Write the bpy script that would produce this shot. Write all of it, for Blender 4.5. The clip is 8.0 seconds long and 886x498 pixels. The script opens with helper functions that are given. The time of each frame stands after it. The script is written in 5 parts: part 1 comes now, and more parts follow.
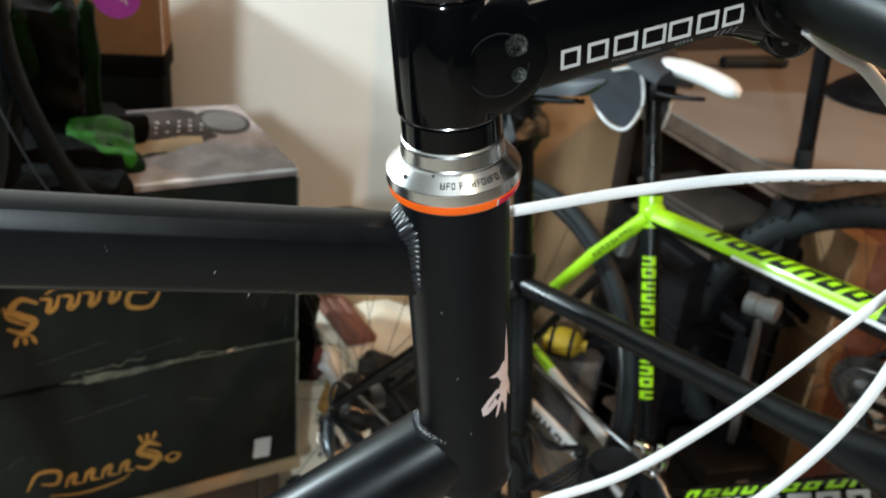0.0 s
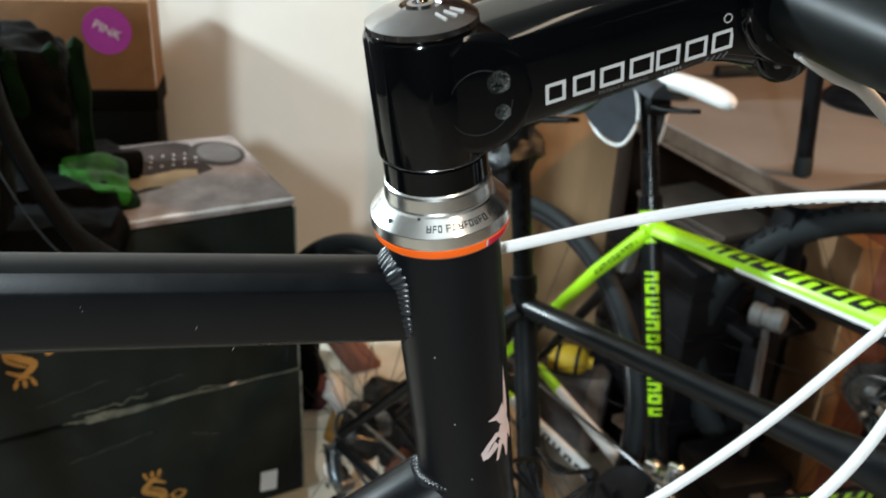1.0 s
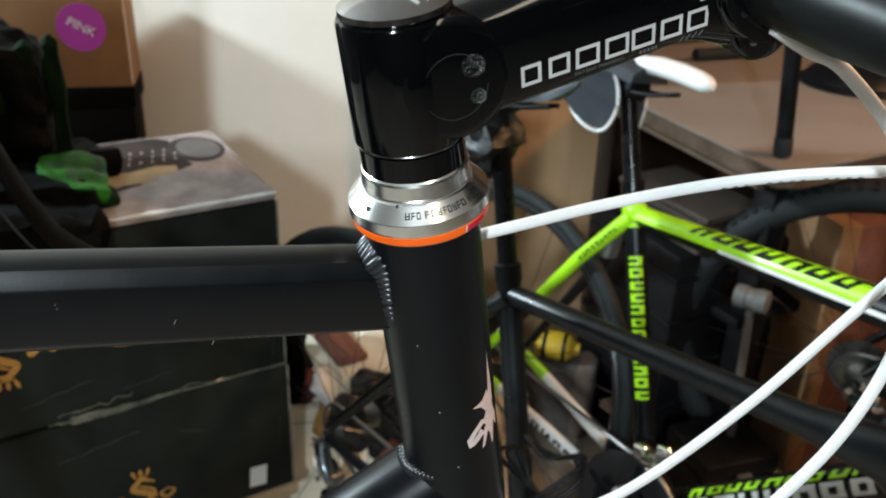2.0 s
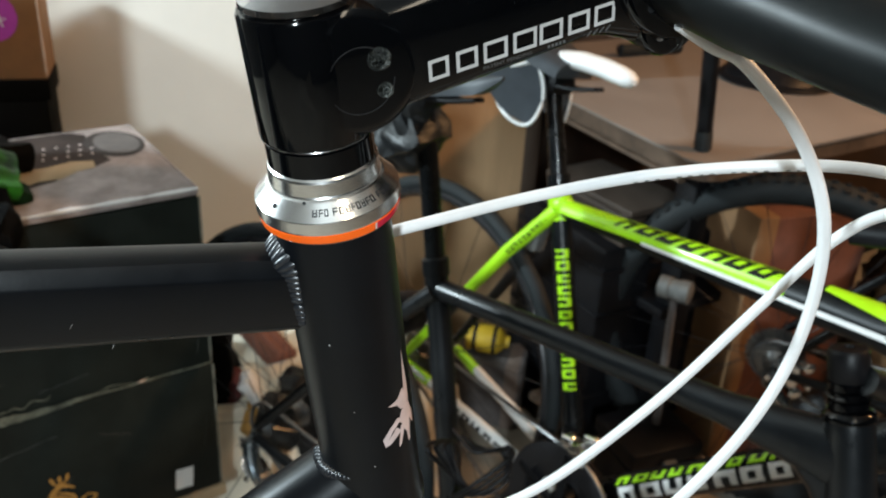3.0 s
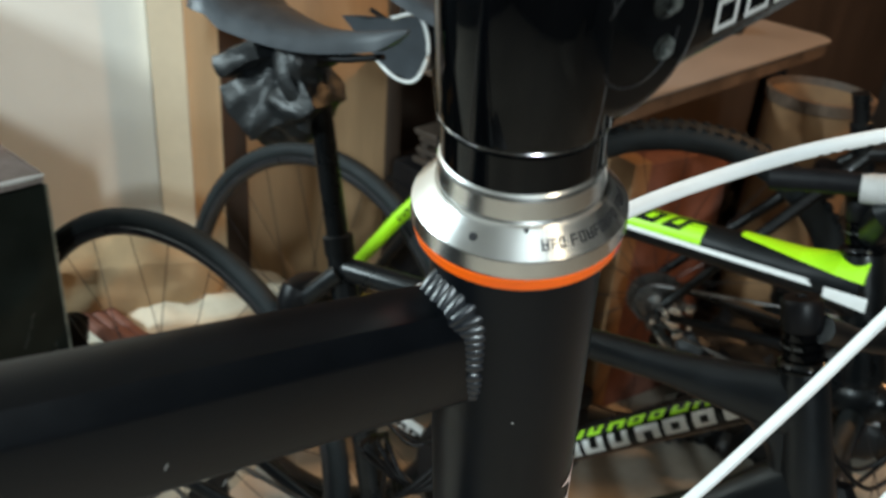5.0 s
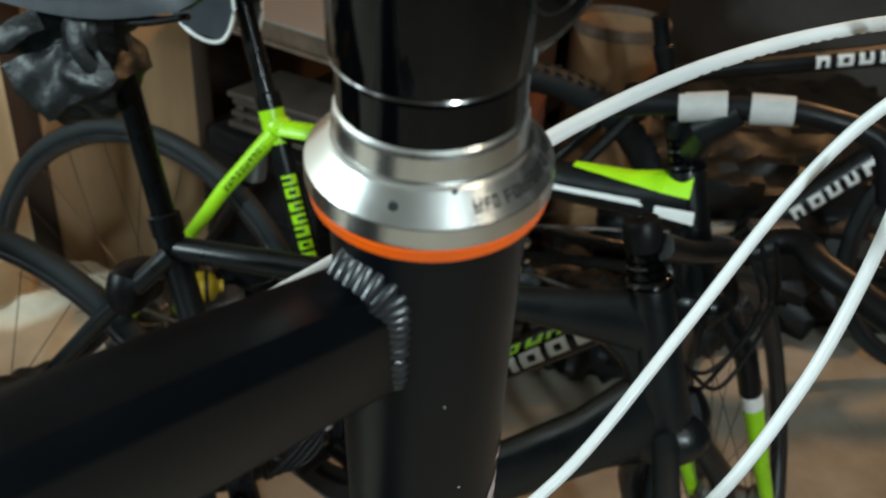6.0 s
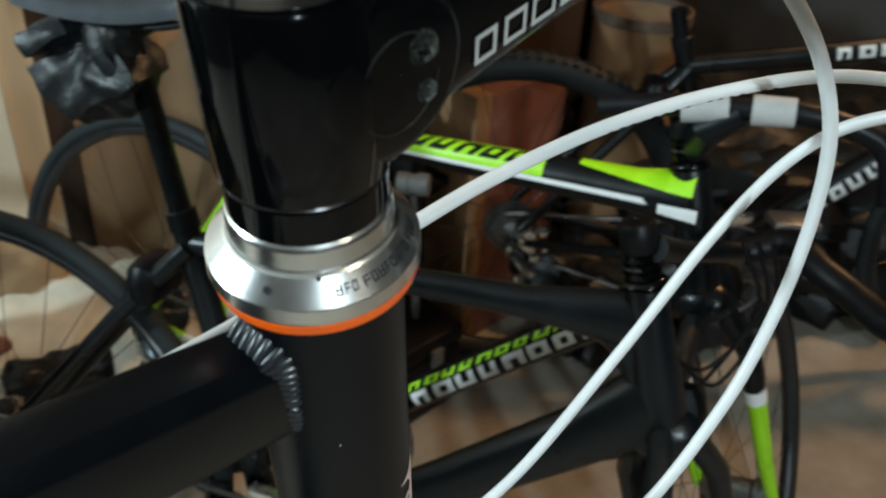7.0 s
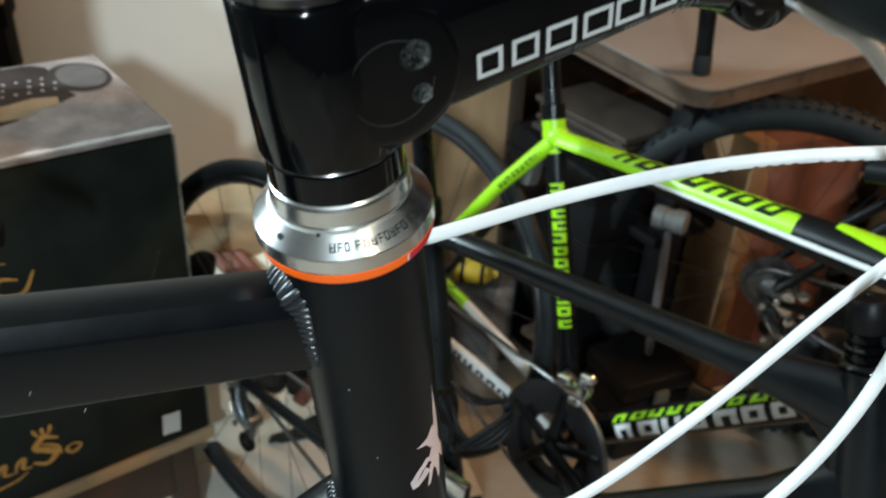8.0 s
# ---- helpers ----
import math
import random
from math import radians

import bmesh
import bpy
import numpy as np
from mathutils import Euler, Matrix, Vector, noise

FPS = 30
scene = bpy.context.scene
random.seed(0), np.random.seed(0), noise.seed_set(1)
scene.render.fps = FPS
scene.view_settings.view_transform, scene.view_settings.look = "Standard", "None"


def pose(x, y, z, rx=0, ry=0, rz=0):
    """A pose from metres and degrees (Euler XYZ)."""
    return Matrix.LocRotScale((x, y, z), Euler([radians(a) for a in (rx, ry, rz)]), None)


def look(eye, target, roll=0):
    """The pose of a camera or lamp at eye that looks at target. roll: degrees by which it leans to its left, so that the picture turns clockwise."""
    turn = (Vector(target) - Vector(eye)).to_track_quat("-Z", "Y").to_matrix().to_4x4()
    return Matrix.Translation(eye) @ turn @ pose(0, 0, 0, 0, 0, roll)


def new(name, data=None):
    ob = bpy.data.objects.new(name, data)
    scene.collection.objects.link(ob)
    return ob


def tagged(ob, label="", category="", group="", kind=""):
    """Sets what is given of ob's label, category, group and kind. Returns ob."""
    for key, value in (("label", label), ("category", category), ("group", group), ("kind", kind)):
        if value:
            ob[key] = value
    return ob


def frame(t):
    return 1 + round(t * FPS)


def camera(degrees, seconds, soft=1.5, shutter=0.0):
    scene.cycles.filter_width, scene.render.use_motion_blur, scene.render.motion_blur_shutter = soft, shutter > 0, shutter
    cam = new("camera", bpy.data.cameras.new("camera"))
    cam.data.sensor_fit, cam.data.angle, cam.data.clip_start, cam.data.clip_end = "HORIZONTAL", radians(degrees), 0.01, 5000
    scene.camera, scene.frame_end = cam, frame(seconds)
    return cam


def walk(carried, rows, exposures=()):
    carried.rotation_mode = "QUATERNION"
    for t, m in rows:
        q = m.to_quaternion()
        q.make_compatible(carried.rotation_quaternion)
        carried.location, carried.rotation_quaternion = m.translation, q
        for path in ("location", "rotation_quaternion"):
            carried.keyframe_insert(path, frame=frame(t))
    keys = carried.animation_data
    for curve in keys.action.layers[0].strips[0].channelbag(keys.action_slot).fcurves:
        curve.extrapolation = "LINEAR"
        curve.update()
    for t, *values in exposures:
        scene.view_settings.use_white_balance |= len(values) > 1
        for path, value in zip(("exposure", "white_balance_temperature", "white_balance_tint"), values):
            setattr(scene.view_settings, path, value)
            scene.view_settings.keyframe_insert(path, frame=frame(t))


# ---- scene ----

cam = camera(55.0, 8.0, soft=1.9, shutter=0.35)
cam.data.dof.use_dof = True
cam.data.dof.focus_distance = 0.30
cam.data.dof.aperture_fstop = 20.0
LIFT = 0.23
ROWS = [
    (0.0, -0.0003, 0.0005, 0.9973, 63.73, -4.98, 0.11),
    (0.5, 0.0031, 0.0129, 0.9988, 65.05, -3.69, -0.30),
    (1.0, 0.0045, 0.0144, 1.0009, 64.98, -2.78, -0.72),
    (1.5, 0.0050, 0.0137, 1.0003, 64.71, -2.12, -1.55),
    (2.8, 0.0127, 0.0207, 0.9969, 64.16, -2.63, -5.45),
    (3.0, 0.0143, 0.0198, 0.9979, 64.22, -3.21, -6.64),
    (3.5, -0.0006, 0.0102, 0.9936, 64.76, -3.62, -6.78),
    (4.0, -0.0097, 0.0216, 0.9932, 64.92, -4.44, -6.43),
    (4.5, -0.0338, 0.0703, 0.9791, 64.56, -5.44, -8.76),
    (4.8, -0.0586, 0.1125, 0.9801, 63.08, -5.43, -15.19),
    (5.0, -0.0687, 0.1337, 0.9674, 62.12, -4.43, -19.38),
    (5.2, -0.0680, 0.1420, 0.9645, 61.03, -4.11, -22.80),
    (6.3, -0.0749, 0.1673, 0.9548, 59.59, -3.59, -34.60),
    (6.5, -0.0739, 0.1640, 0.9645, 59.16, -3.69, -34.71),
    (7.0, -0.0525, 0.1354, 0.9903, 58.36, -2.78, -30.76),
    (7.5, -0.0237, 0.1169, 0.9917, 57.34, -2.51, -16.51),
    (7.7, -0.0125, 0.1068, 0.9900, 57.38, -3.00, -12.08),
    (8.0, 0.0034, 0.0869, 1.0009, 58.58, -3.07, -8.40),
]
walk(cam, [(t, pose(x, y, z + LIFT, rx, ry, rz)) for t, x, y, z, rx, ry, rz in ROWS],
     exposures=((0.0, -0.16, 6350, 9), (4.5, -0.24, 6350, 8), (5.0, -0.40, 6350, 5), (6.4, -0.76, 6250, 2), (7.0, -0.74, 6150, 3), (7.5, -0.36, 6100, 4), (8.0, -0.22, 6050, 4)))

# ---- light ----
world = bpy.data.worlds.new("world")
scene.world = world
world.use_nodes = True
world.node_tree.nodes["Background"].inputs[0].default_value = (0.55, 0.6, 0.7, 1)
world.node_tree.nodes["Background"].inputs[1].default_value = 0.02


def area_lamp(name, eye, target, size, size_y, watts, colour):
    data = bpy.data.lights.new(name, "AREA")
    data.shape, data.size, data.size_y, data.energy, data.color = "RECTANGLE", size, size_y, watts, colour
    ob = new(name, data)
    ob.matrix_world = look(eye, target)
    return ob


area_lamp("ceiling_tube_lamp", (-2.36, 1.18, 1.94), (0.0, 1.5, 0.7), 0.14, 0.26, 110, (0.80, 0.95, 1.0))
area_lamp("second_tube_lamp", (-0.35, -1.80, 1.90), (-0.05, 1.2, 0.75), 0.10, 0.30, 64, (0.83, 0.95, 1.0))
# added weak warm fill above the near bicycle, no known lamp there
area_lamp("overhead_fill", (0.30, -0.45, 2.12), (0.25, 0.00, 0.80), 0.10, 0.8, 4, (1.0, 0.85, 0.65))
area_lamp("warm_bulb", (2.2, 0.95, 2.2), (-0.2, 1.7, 0.6), 0.14, 0.14, 41, (1.0, 0.53, 0.23))


# ---- materials ----
def material(name, colour, rough=0.5, metal=0.0, scale=40.0, vary=0.25, bump=0.0, bump_scale=200.0, coat=0.0, spec=0.5,
             stretch=(1, 1, 1), rough_vary=0.15):
    m = bpy.data.materials.new(name)
    m.use_nodes = True
    nt = m.node_tree
    b = nt.nodes["Principled BSDF"]
    b.inputs["Roughness"].default_value = rough
    b.inputs["Metallic"].default_value = metal
    b.inputs["Coat Weight"].default_value = coat
    b.inputs["Coat Roughness"].default_value = 0.06
    b.inputs["Specular IOR Level"].default_value = spec
    tc = nt.nodes.new("ShaderNodeTexCoord")
    mp = nt.nodes.new("ShaderNodeMapping")
    mp.inputs["Scale"].default_value = stretch
    nt.links.new(tc.outputs["Object"], mp.inputs["Vector"])
    n1 = nt.nodes.new("ShaderNodeTexNoise")
    n1.inputs["Scale"].default_value, n1.inputs["Detail"].default_value, n1.inputs["Roughness"].default_value = scale, 6.0, 0.65
    n2 = nt.nodes.new("ShaderNodeTexNoise")
    n2.inputs["Scale"].default_value, n2.inputs["Detail"].default_value = scale * 0.13, 3.0
    nt.links.new(mp.outputs["Vector"], n1.inputs["Vector"])
    nt.links.new(mp.outputs["Vector"], n2.inputs["Vector"])
    mix = nt.nodes.new("ShaderNodeMath")
    mix.operation = "ADD"
    nt.links.new(n1.outputs["Fac"], mix.inputs[0])
    nt.links.new(n2.outputs["Fac"], mix.inputs[1])
    half = nt.nodes.new("ShaderNodeMapRange")
    half.inputs["From Min"].default_value, half.inputs["From Max"].default_value = 0.7, 1.3
    nt.links.new(mix.outputs[0], half.inputs["Value"])
    ramp = nt.nodes.new("ShaderNodeMix")
    ramp.data_type = "RGBA"
    c2 = tuple(min(1.0, c * (1 + vary)) for c in colour)
    c1 = tuple(c * (1 - vary) for c in colour)
    ramp.inputs["A"].default_value = (*c1, 1)
    ramp.inputs["B"].default_value = (*c2, 1)
    nt.links.new(half.outputs["Result"], ramp.inputs["Factor"])
    nt.links.new(ramp.outputs["Result"], b.inputs["Base Color"])
    rr = nt.nodes.new("ShaderNodeMapRange")
    rr.inputs["To Min"].default_value, rr.inputs["To Max"].default_value = max(0.02, rough - rough_vary * rough), min(1, rough + rough_vary)
    nt.links.new(half.outputs["Result"], rr.inputs["Value"])
    nt.links.new(rr.outputs["Result"], b.inputs["Roughness"])
    if bump:
        n3 = nt.nodes.new("ShaderNodeTexNoise")
        n3.inputs["Scale"].default_value, n3.inputs["Detail"].default_value = bump_scale, 4.0
        nt.links.new(mp.outputs["Vector"], n3.inputs["Vector"])
        bp = nt.nodes.new("ShaderNodeBump")
        bp.inputs["Strength"].default_value, bp.inputs["Distance"].default_value = bump, 0.002
        nt.links.new(n3.outputs["Fac"], bp.inputs["Height"])
        nt.links.new(bp.outputs["Normal"], b.inputs["Normal"])
    return m


M_FRAME = material("satin_black_paint", (0.0018, 0.0025, 0.0038), 0.30, scale=30, vary=0.35, bump=0.015, bump_scale=900, rough_vary=0.10, spec=0.28)
M_GLOSS = material("gloss_black_anodised", (0.0010, 0.0012, 0.0016), 0.07, scale=60, vary=0.3, rough_vary=0.03, spec=0.30)
M_BAR = material("black_anodised_bar", (0.0050, 0.0060, 0.0062), 0.36, scale=40, vary=0.2, spec=0.2, rough_vary=0.06)
M_ALU = material("polished_aluminium", (0.88, 0.87, 0.85), 0.22, 1.0, scale=300, vary=0.02, rough_vary=0.03)
M_WELD = material("weld_bead_paint", (0.008, 0.010, 0.014), 0.27, scale=200, vary=0.3, spec=0.75)
M_ORANGE = material("orange_seal", (1.0, 0.13, 0.004), 0.30, scale=90, vary=0.1)
M_MAGENTA = material("magenta_red_seal", (0.62, 0.012, 0.055), 0.3, scale=90, vary=0.1)
M_CABLE = material("white_cable_housing", (0.74, 0.735, 0.73), 0.33, scale=60, vary=0.06)
M_PRINT = material("silver_print", (0.42, 0.41, 0.40), 0.45, 0.0, scale=400, vary=0.12)
M_PRINT_DIM = material("dim_grey_print", (0.075, 0.075, 0.075), 0.45, scale=500, vary=0.2)
M_ENGRAVE = material("engraved_line", (0.013, 0.013, 0.014), 0.35, scale=500, vary=0.3)
M_DECAL = material("pink_grey_decal", (0.56, 0.46, 0.45), 0.4, scale=200, vary=0.15)
M_INK = material("black_ink", (0.012, 0.012, 0.014), 0.5, scale=300, vary=0.2)
M_CAP = material("smoked_chrome", (0.40, 0.385, 0.385), 0.10, 1.0, scale=80, vary=0.15)
M_BOLT = material("worn_steel", (0.13, 0.14, 0.135), 0.32, 0.9, scale=700, vary=0.8, bump=0.9, bump_scale=900)
M_BOLT_DARK = material("dark_worn_steel", (0.045, 0.050, 0.048), 0.34, 0.9, scale=700, vary=0.9, bump=0.9, bump_scale=900)
M_LIME = material("lime_green_paint", (0.36, 0.72, 0.008), 0.28, scale=25, vary=0.12, coat=0.3)
M_BIKE_BLACK = material("bike_black_paint", (0.004, 0.0048, 0.0056), 0.24, spec=0.28, scale=25, vary=0.3, coat=0.05)
M_CARBON = material("matte_black_carbon", (0.0040, 0.0054, 0.0070), 0.27, spec=0.45, scale=30, vary=0.3)
M_WHITE = material("white_paint", (0.78, 0.78, 0.77), 0.35, scale=40, vary=0.08)
M_RUBBER = material("tyre_rubber", (0.0120, 0.0150, 0.0165), 0.66, spec=0.3, scale=60, vary=0.35, bump=0.3, bump_scale=400)
M_RIM = material("black_rim", (0.014, 0.014, 0.016), 0.3, scale=40, vary=0.3)
M_STEEL = material("dull_steel", (0.42, 0.42, 0.42), 0.35, 0.9, scale=120, vary=0.3)
M_CHROME = material("bright_chrome", (0.75, 0.75, 0.74), 0.12, 1.0, scale=200, vary=0.2)
M_DARK_STEEL = material("greasy_steel", (0.19, 0.19, 0.19), 0.34, 0.8, scale=150, vary=0.5)
M_WALL = material("cream_wall_paint", (0.80, 0.75, 0.68), 0.75, scale=5, vary=0.05, bump=0.15, bump_scale=60)
M_FLOOR = material("worn_concrete_floor", (0.31, 0.275, 0.225), 0.7, scale=9, vary=0.3, bump=0.2, bump_scale=80)
# near black so the unseen walls give dark reflections and little bounce
M_SHADE = material("dark_unseen_wall", (0.060, 0.058, 0.055), 0.8, scale=3, vary=0.5)
M_CEIL = material("dull_white_ceiling", (0.42, 0.42, 0.41), 0.85, scale=5, vary=0.04)
M_PLY = material("plywood", (0.44, 0.28, 0.15), 0.6, scale=14, vary=0.25, stretch=(1, 1, 0.12), bump=0.15, bump_scale=90)
M_PINE = material("pale_pine", (0.62, 0.46, 0.28), 0.55, scale=22, vary=0.18, stretch=(1, 1, 0.1))
M_CREAM = material("cream_trim", (0.72, 0.63, 0.47), 0.6, scale=12, vary=0.1)
M_DARKWOOD = material("dark_brown_wood", (0.050, 0.030, 0.019), 0.5, scale=16, vary=0.4, stretch=(1, 1, 0.15))
M_CARD = material("brown_cardboard", (0.22, 0.118, 0.052), 0.8, scale=18, vary=0.2, bump=0.1, bump_scale=120)
M_CARD_RED = material("rust_red_cardboard", (0.17, 0.066, 0.043), 0.75, scale=18, vary=0.4)
M_BOXBLACK = material("black_coated_card", (0.0105, 0.0132, 0.0110), 0.40, spec=0.17, scale=14, vary=0.45, bump=0.25, bump_scale=25, rough_vary=0.3)
M_BOXWORN = material("dusty_box_edge", (0.15, 0.15, 0.12), 0.7, scale=160, vary=0.8)
M_SCUFF = material("faint_scuff", (0.032, 0.034, 0.028), 0.6, scale=160, vary=0.8)
M_GOLD = material("gold_foil", (0.50, 0.25, 0.06), 0.4, 0.55, scale=120, vary=0.3)
M_LID = material("dusty_white_lid", (0.30, 0.255, 0.245), 0.8, scale=22, vary=0.45, spec=0.15, bump=0.2, bump_scale=70)
M_PRINT_BROWN = material("dark_brown_print", (0.036, 0.026, 0.023), 0.8, scale=30, vary=0.7, spec=0.15)
M_PRINT_DARK = material("charcoal_print", (0.030, 0.024, 0.022), 0.7, scale=40, vary=0.4, spec=0.2)
M_PRINT_GREY = material("taupe_print", (0.095, 0.082, 0.078), 0.75, scale=40, vary=0.45)
M_LABEL = material("paper_label", (0.72, 0.71, 0.70), 0.7, scale=60, vary=0.06)
M_CARD_PALE = material("pale_card", (0.55, 0.38, 0.28), 0.8, scale=90, vary=0.2)
M_PAPER = material("packing_paper", (0.55, 0.52, 0.47), 0.8, scale=14, vary=0.06, bump=0.2, bump_scale=40)
M_PURPLE = material("purple_sticker", (0.36, 0.035, 0.30), 0.5, scale=40, vary=0.12)
M_GREENBAG = material("green_plastic_bag", (0.014, 0.105, 0.006), 0.5, spec=0.25, scale=40, vary=0.85, bump=0.8, bump_scale=90)
M_BAG = material("black_nylon", (0.0022, 0.0026, 0.0030), 0.65, scale=80, vary=0.5, spec=0.06, bump=0.6, bump_scale=160)
M_DARKGREEN = material("dark_green_fabric", (0.003, 0.013, 0.004), 0.75, scale=40, vary=0.8, spec=0.08, bump=0.6, bump_scale=120)
M_NYLON = material("shiny_black_nylon", (0.006, 0.007, 0.008), 0.42, scale=80, vary=0.5, spec=0.4, bump=0.5, bump_scale=160)
M_QUILT = material("quilted_grey_nylon", (0.020, 0.027, 0.030), 0.55, scale=60, vary=0.5, bump=0.5, bump_scale=120)
M_PIPING = material("grey_piping", (0.035, 0.040, 0.042), 0.5, scale=60, vary=0.2)
M_SPROCKET = material("oiled_sprocket_steel", (0.17, 0.17, 0.165), 0.30, 0.9, scale=200, vary=0.5)
M_MECH = material("polished_grey_alloy", (0.20, 0.235, 0.26), 0.18, 0.9, scale=120, vary=0.15)
M_SEAM = material("clear_packing_tape", (0.20, 0.205, 0.155), 0.34, scale=180, vary=0.7, bump=0.5, bump_scale=300)
M_SLAT = material("worn_brown_slat", (0.050, 0.036, 0.027), 0.6, scale=16, vary=0.4, stretch=(1, 1, 0.15))
M_TABLE = material("dusty_pink_laminate", (0.235, 0.198, 0.172), 0.5, scale=7, vary=0.14)
M_EDGE = material("worn_table_edge", (0.075, 0.048, 0.031), 0.6, scale=60, vary=0.5)
M_BLACKPLASTIC = material("black_plastic", (0.005, 0.005, 0.006), 0.38, spec=0.2, scale=60, vary=0.3)
M_GREYPLASTIC = material("grey_plastic", (0.095, 0.095, 0.090), 0.5, scale=60, vary=0.2)
M_SADDLE = material("dark_grey_saddle", (0.040, 0.046, 0.054), 0.42, scale=60, vary=0.25)
M_YELLOW = material("yellow_plastic", (0.52, 0.34, 0.02), 0.45, scale=40, vary=0.12)
M_MAROON = material("maroon_cloth", (0.060, 0.010, 0.009), 0.8, scale=60, vary=0.5)
M_AMBER = material("amber_cloth", (0.42, 0.22, 0.05), 0.7, scale=50, vary=0.4)
M_BOXDARK = material("matte_black_card", (0.0030, 0.0033, 0.0033), 0.65, spec=0.05, scale=20, vary=0.4)
M_KNOB = material("dark_tyre_rubber", (0.0065, 0.0070, 0.0075), 0.6, spec=0.3, scale=80, vary=0.5, bump=0.5, bump_scale=500)
M_TAN = material("tan_cloth", (0.36, 0.25, 0.14), 0.85, scale=18, vary=0.2, bump=0.3, bump_scale=120)
M_CREAMCLOTH = material("cream_sacking", (0.66, 0.60, 0.48), 0.85, scale=14, vary=0.18, bump=0.4, bump_scale=90)
M_TAPE = material("brown_packing_tape", (0.16, 0.12, 0.10), 0.35, scale=60, vary=0.3)


# ---- mesh helpers ----
def V(*a):
    return Vector(a)


def part(name, bm, mat, parent=None, label="", smooth=True):
    bmesh.ops.recalc_face_normals(bm, faces=bm.faces)
    me = bpy.data.meshes.new(name)
    bm.to_mesh(me)
    bm.free()
    me.materials.append(mat)
    if smooth:
        for p in me.polygons:
            p.use_smooth = True
        me.set_sharp_from_angle(angle=radians(38))
    ob = new(name, me)
    if parent:
        ob.parent = parent
    if label:
        ob["label"] = label
    return ob


def thing(name, label, category, m=None, group=""):
    ob = new(name)
    ob.empty_display_size = 0.05
    if m is not None:
        ob.matrix_world = m
    return tagged(ob, label, category, group)


def structure(name, bm, mat, label):
    return tagged(part(name, bm, mat, None, smooth=False), label, name.split("_")[0], kind="structure")


def frames_along(pts, up):
    out = []
    for i, p in enumerate(pts):
        t = (pts[min(i + 1, len(pts) - 1)] - pts[max(i - 1, 0)]).normalized()
        s = t.cross(up)
        if s.length < 1e-4:
            s = t.cross(V(0.3, 0.9, 0.1))
        s.normalize()
        out.append((p, t, s, s.cross(t).normalized()))
    return out


def sweep(pts, radii, seg=16, up=V(0, 0, 1), power=1.0, bm=None, closed=False):
    """A tube along pts; radii: one number, or for each point a number or (across, upright). power < 1 squares the section."""
    bm = bm or bmesh.new()
    rings = []
    pts = [Vector(p) for p in pts]
    fr = frames_along(pts, up)
    if closed:
        n = len(pts)
        fr = []
        for i, p in enumerate(pts):
            t = (pts[(i + 1) % n] - pts[i - 1]).normalized()
            s = t.cross(up).normalized()
            fr.append((p, t, s, s.cross(t).normalized()))
    for i, (p, t, s, u) in enumerate(fr):
        r = radii[i] if isinstance(radii, (list, tuple)) and len(radii) == len(pts) and not (len(pts) == 2 and isinstance(radii, tuple)) else radii
        rx, rz = r if isinstance(r, tuple) else (r, r)
        ring = []
        for k in range(seg):
            a = 2 * math.pi * k / seg
            c, w = math.cos(a), math.sin(a)
            c = math.copysign(abs(c) ** power, c)
            w = math.copysign(abs(w) ** power, w)
            ring.append(bm.verts.new(p + s * (rx * c) + u * (rz * w)))
        rings.append(ring)
    pairs = list(zip(rings, rings[1:]))
    if closed:
        pairs.append((rings[-1], rings[0]))
    for a, b in pairs:
        for k in range(seg):
            bm.faces.new((a[k], a[(k + 1) % seg], b[(k + 1) % seg], b[k]))
    if not closed:
        bm.faces.new(rings[0])
        bm.faces.new(rings[-1])
    return bm


def spline(keys, n=8):
    keys = [Vector(k) for k in keys]
    e = [2 * keys[0] - keys[1]] + keys + [2 * keys[-1] - keys[-2]]
    out = []
    for i in range(len(keys) - 1):
        p0, p1, p2, p3 = e[i:i + 4]
        for j in range(n):
            s = j / n
            out.append(0.5 * (2 * p1 + (p2 - p0) * s + (2 * p0 - 5 * p1 + 4 * p2 - p3) * s * s + (3 * p1 - p0 - 3 * p2 + p3) * s ** 3))
    out.append(keys[-1])
    return out


def lathe(profile, seg=48, m=Matrix(), bm=None, cap=True):
    """profile: (height, radius) along the local z of m."""
    bm = bm or bmesh.new()
    rings = []
    for h, r in profile:
        rings.append([bm.verts.new(m @ V(r * math.cos(2 * math.pi * k / seg), r * math.sin(2 * math.pi * k / seg), h)) for k in range(seg)])
    for a, b in zip(rings, rings[1:]):
        for k in range(seg):
            bm.faces.new((a[k], a[(k + 1) % seg], b[(k + 1) % seg], b[k]))
    if cap:
        bm.faces.new(rings[0])
        bm.faces.new(rings[-1])
    return bm


def box(size, m=Matrix(), bevel=0.0, bm=None, cuts=0, rough=0.0, seed=0):
    b = bmesh.new()
    bmesh.ops.create_cube(b, size=1.0, matrix=Matrix.Diagonal((*size, 1)))
    if bevel:
        bmesh.ops.bevel(b, geom=list(b.edges), offset=bevel, segments=2, affect="EDGES", profile=0.5)
    if cuts:
        bmesh.ops.subdivide_edges(b, edges=list(b.edges), cuts=cuts, use_grid_fill=True)
    if rough:
        for v in b.verts:
            v.co += noise.noise_vector(v.co * 9 + V(seed, seed * 2, 0)) * rough
    bmesh.ops.transform(b, matrix=m, verts=b.verts)
    if bm is None:
        return b
    tmp = bpy.data.meshes.new("tmp")
    b.to_mesh(tmp)
    b.free()
    bm.from_mesh(tmp)
    bpy.data.meshes.remove(tmp)
    return bm


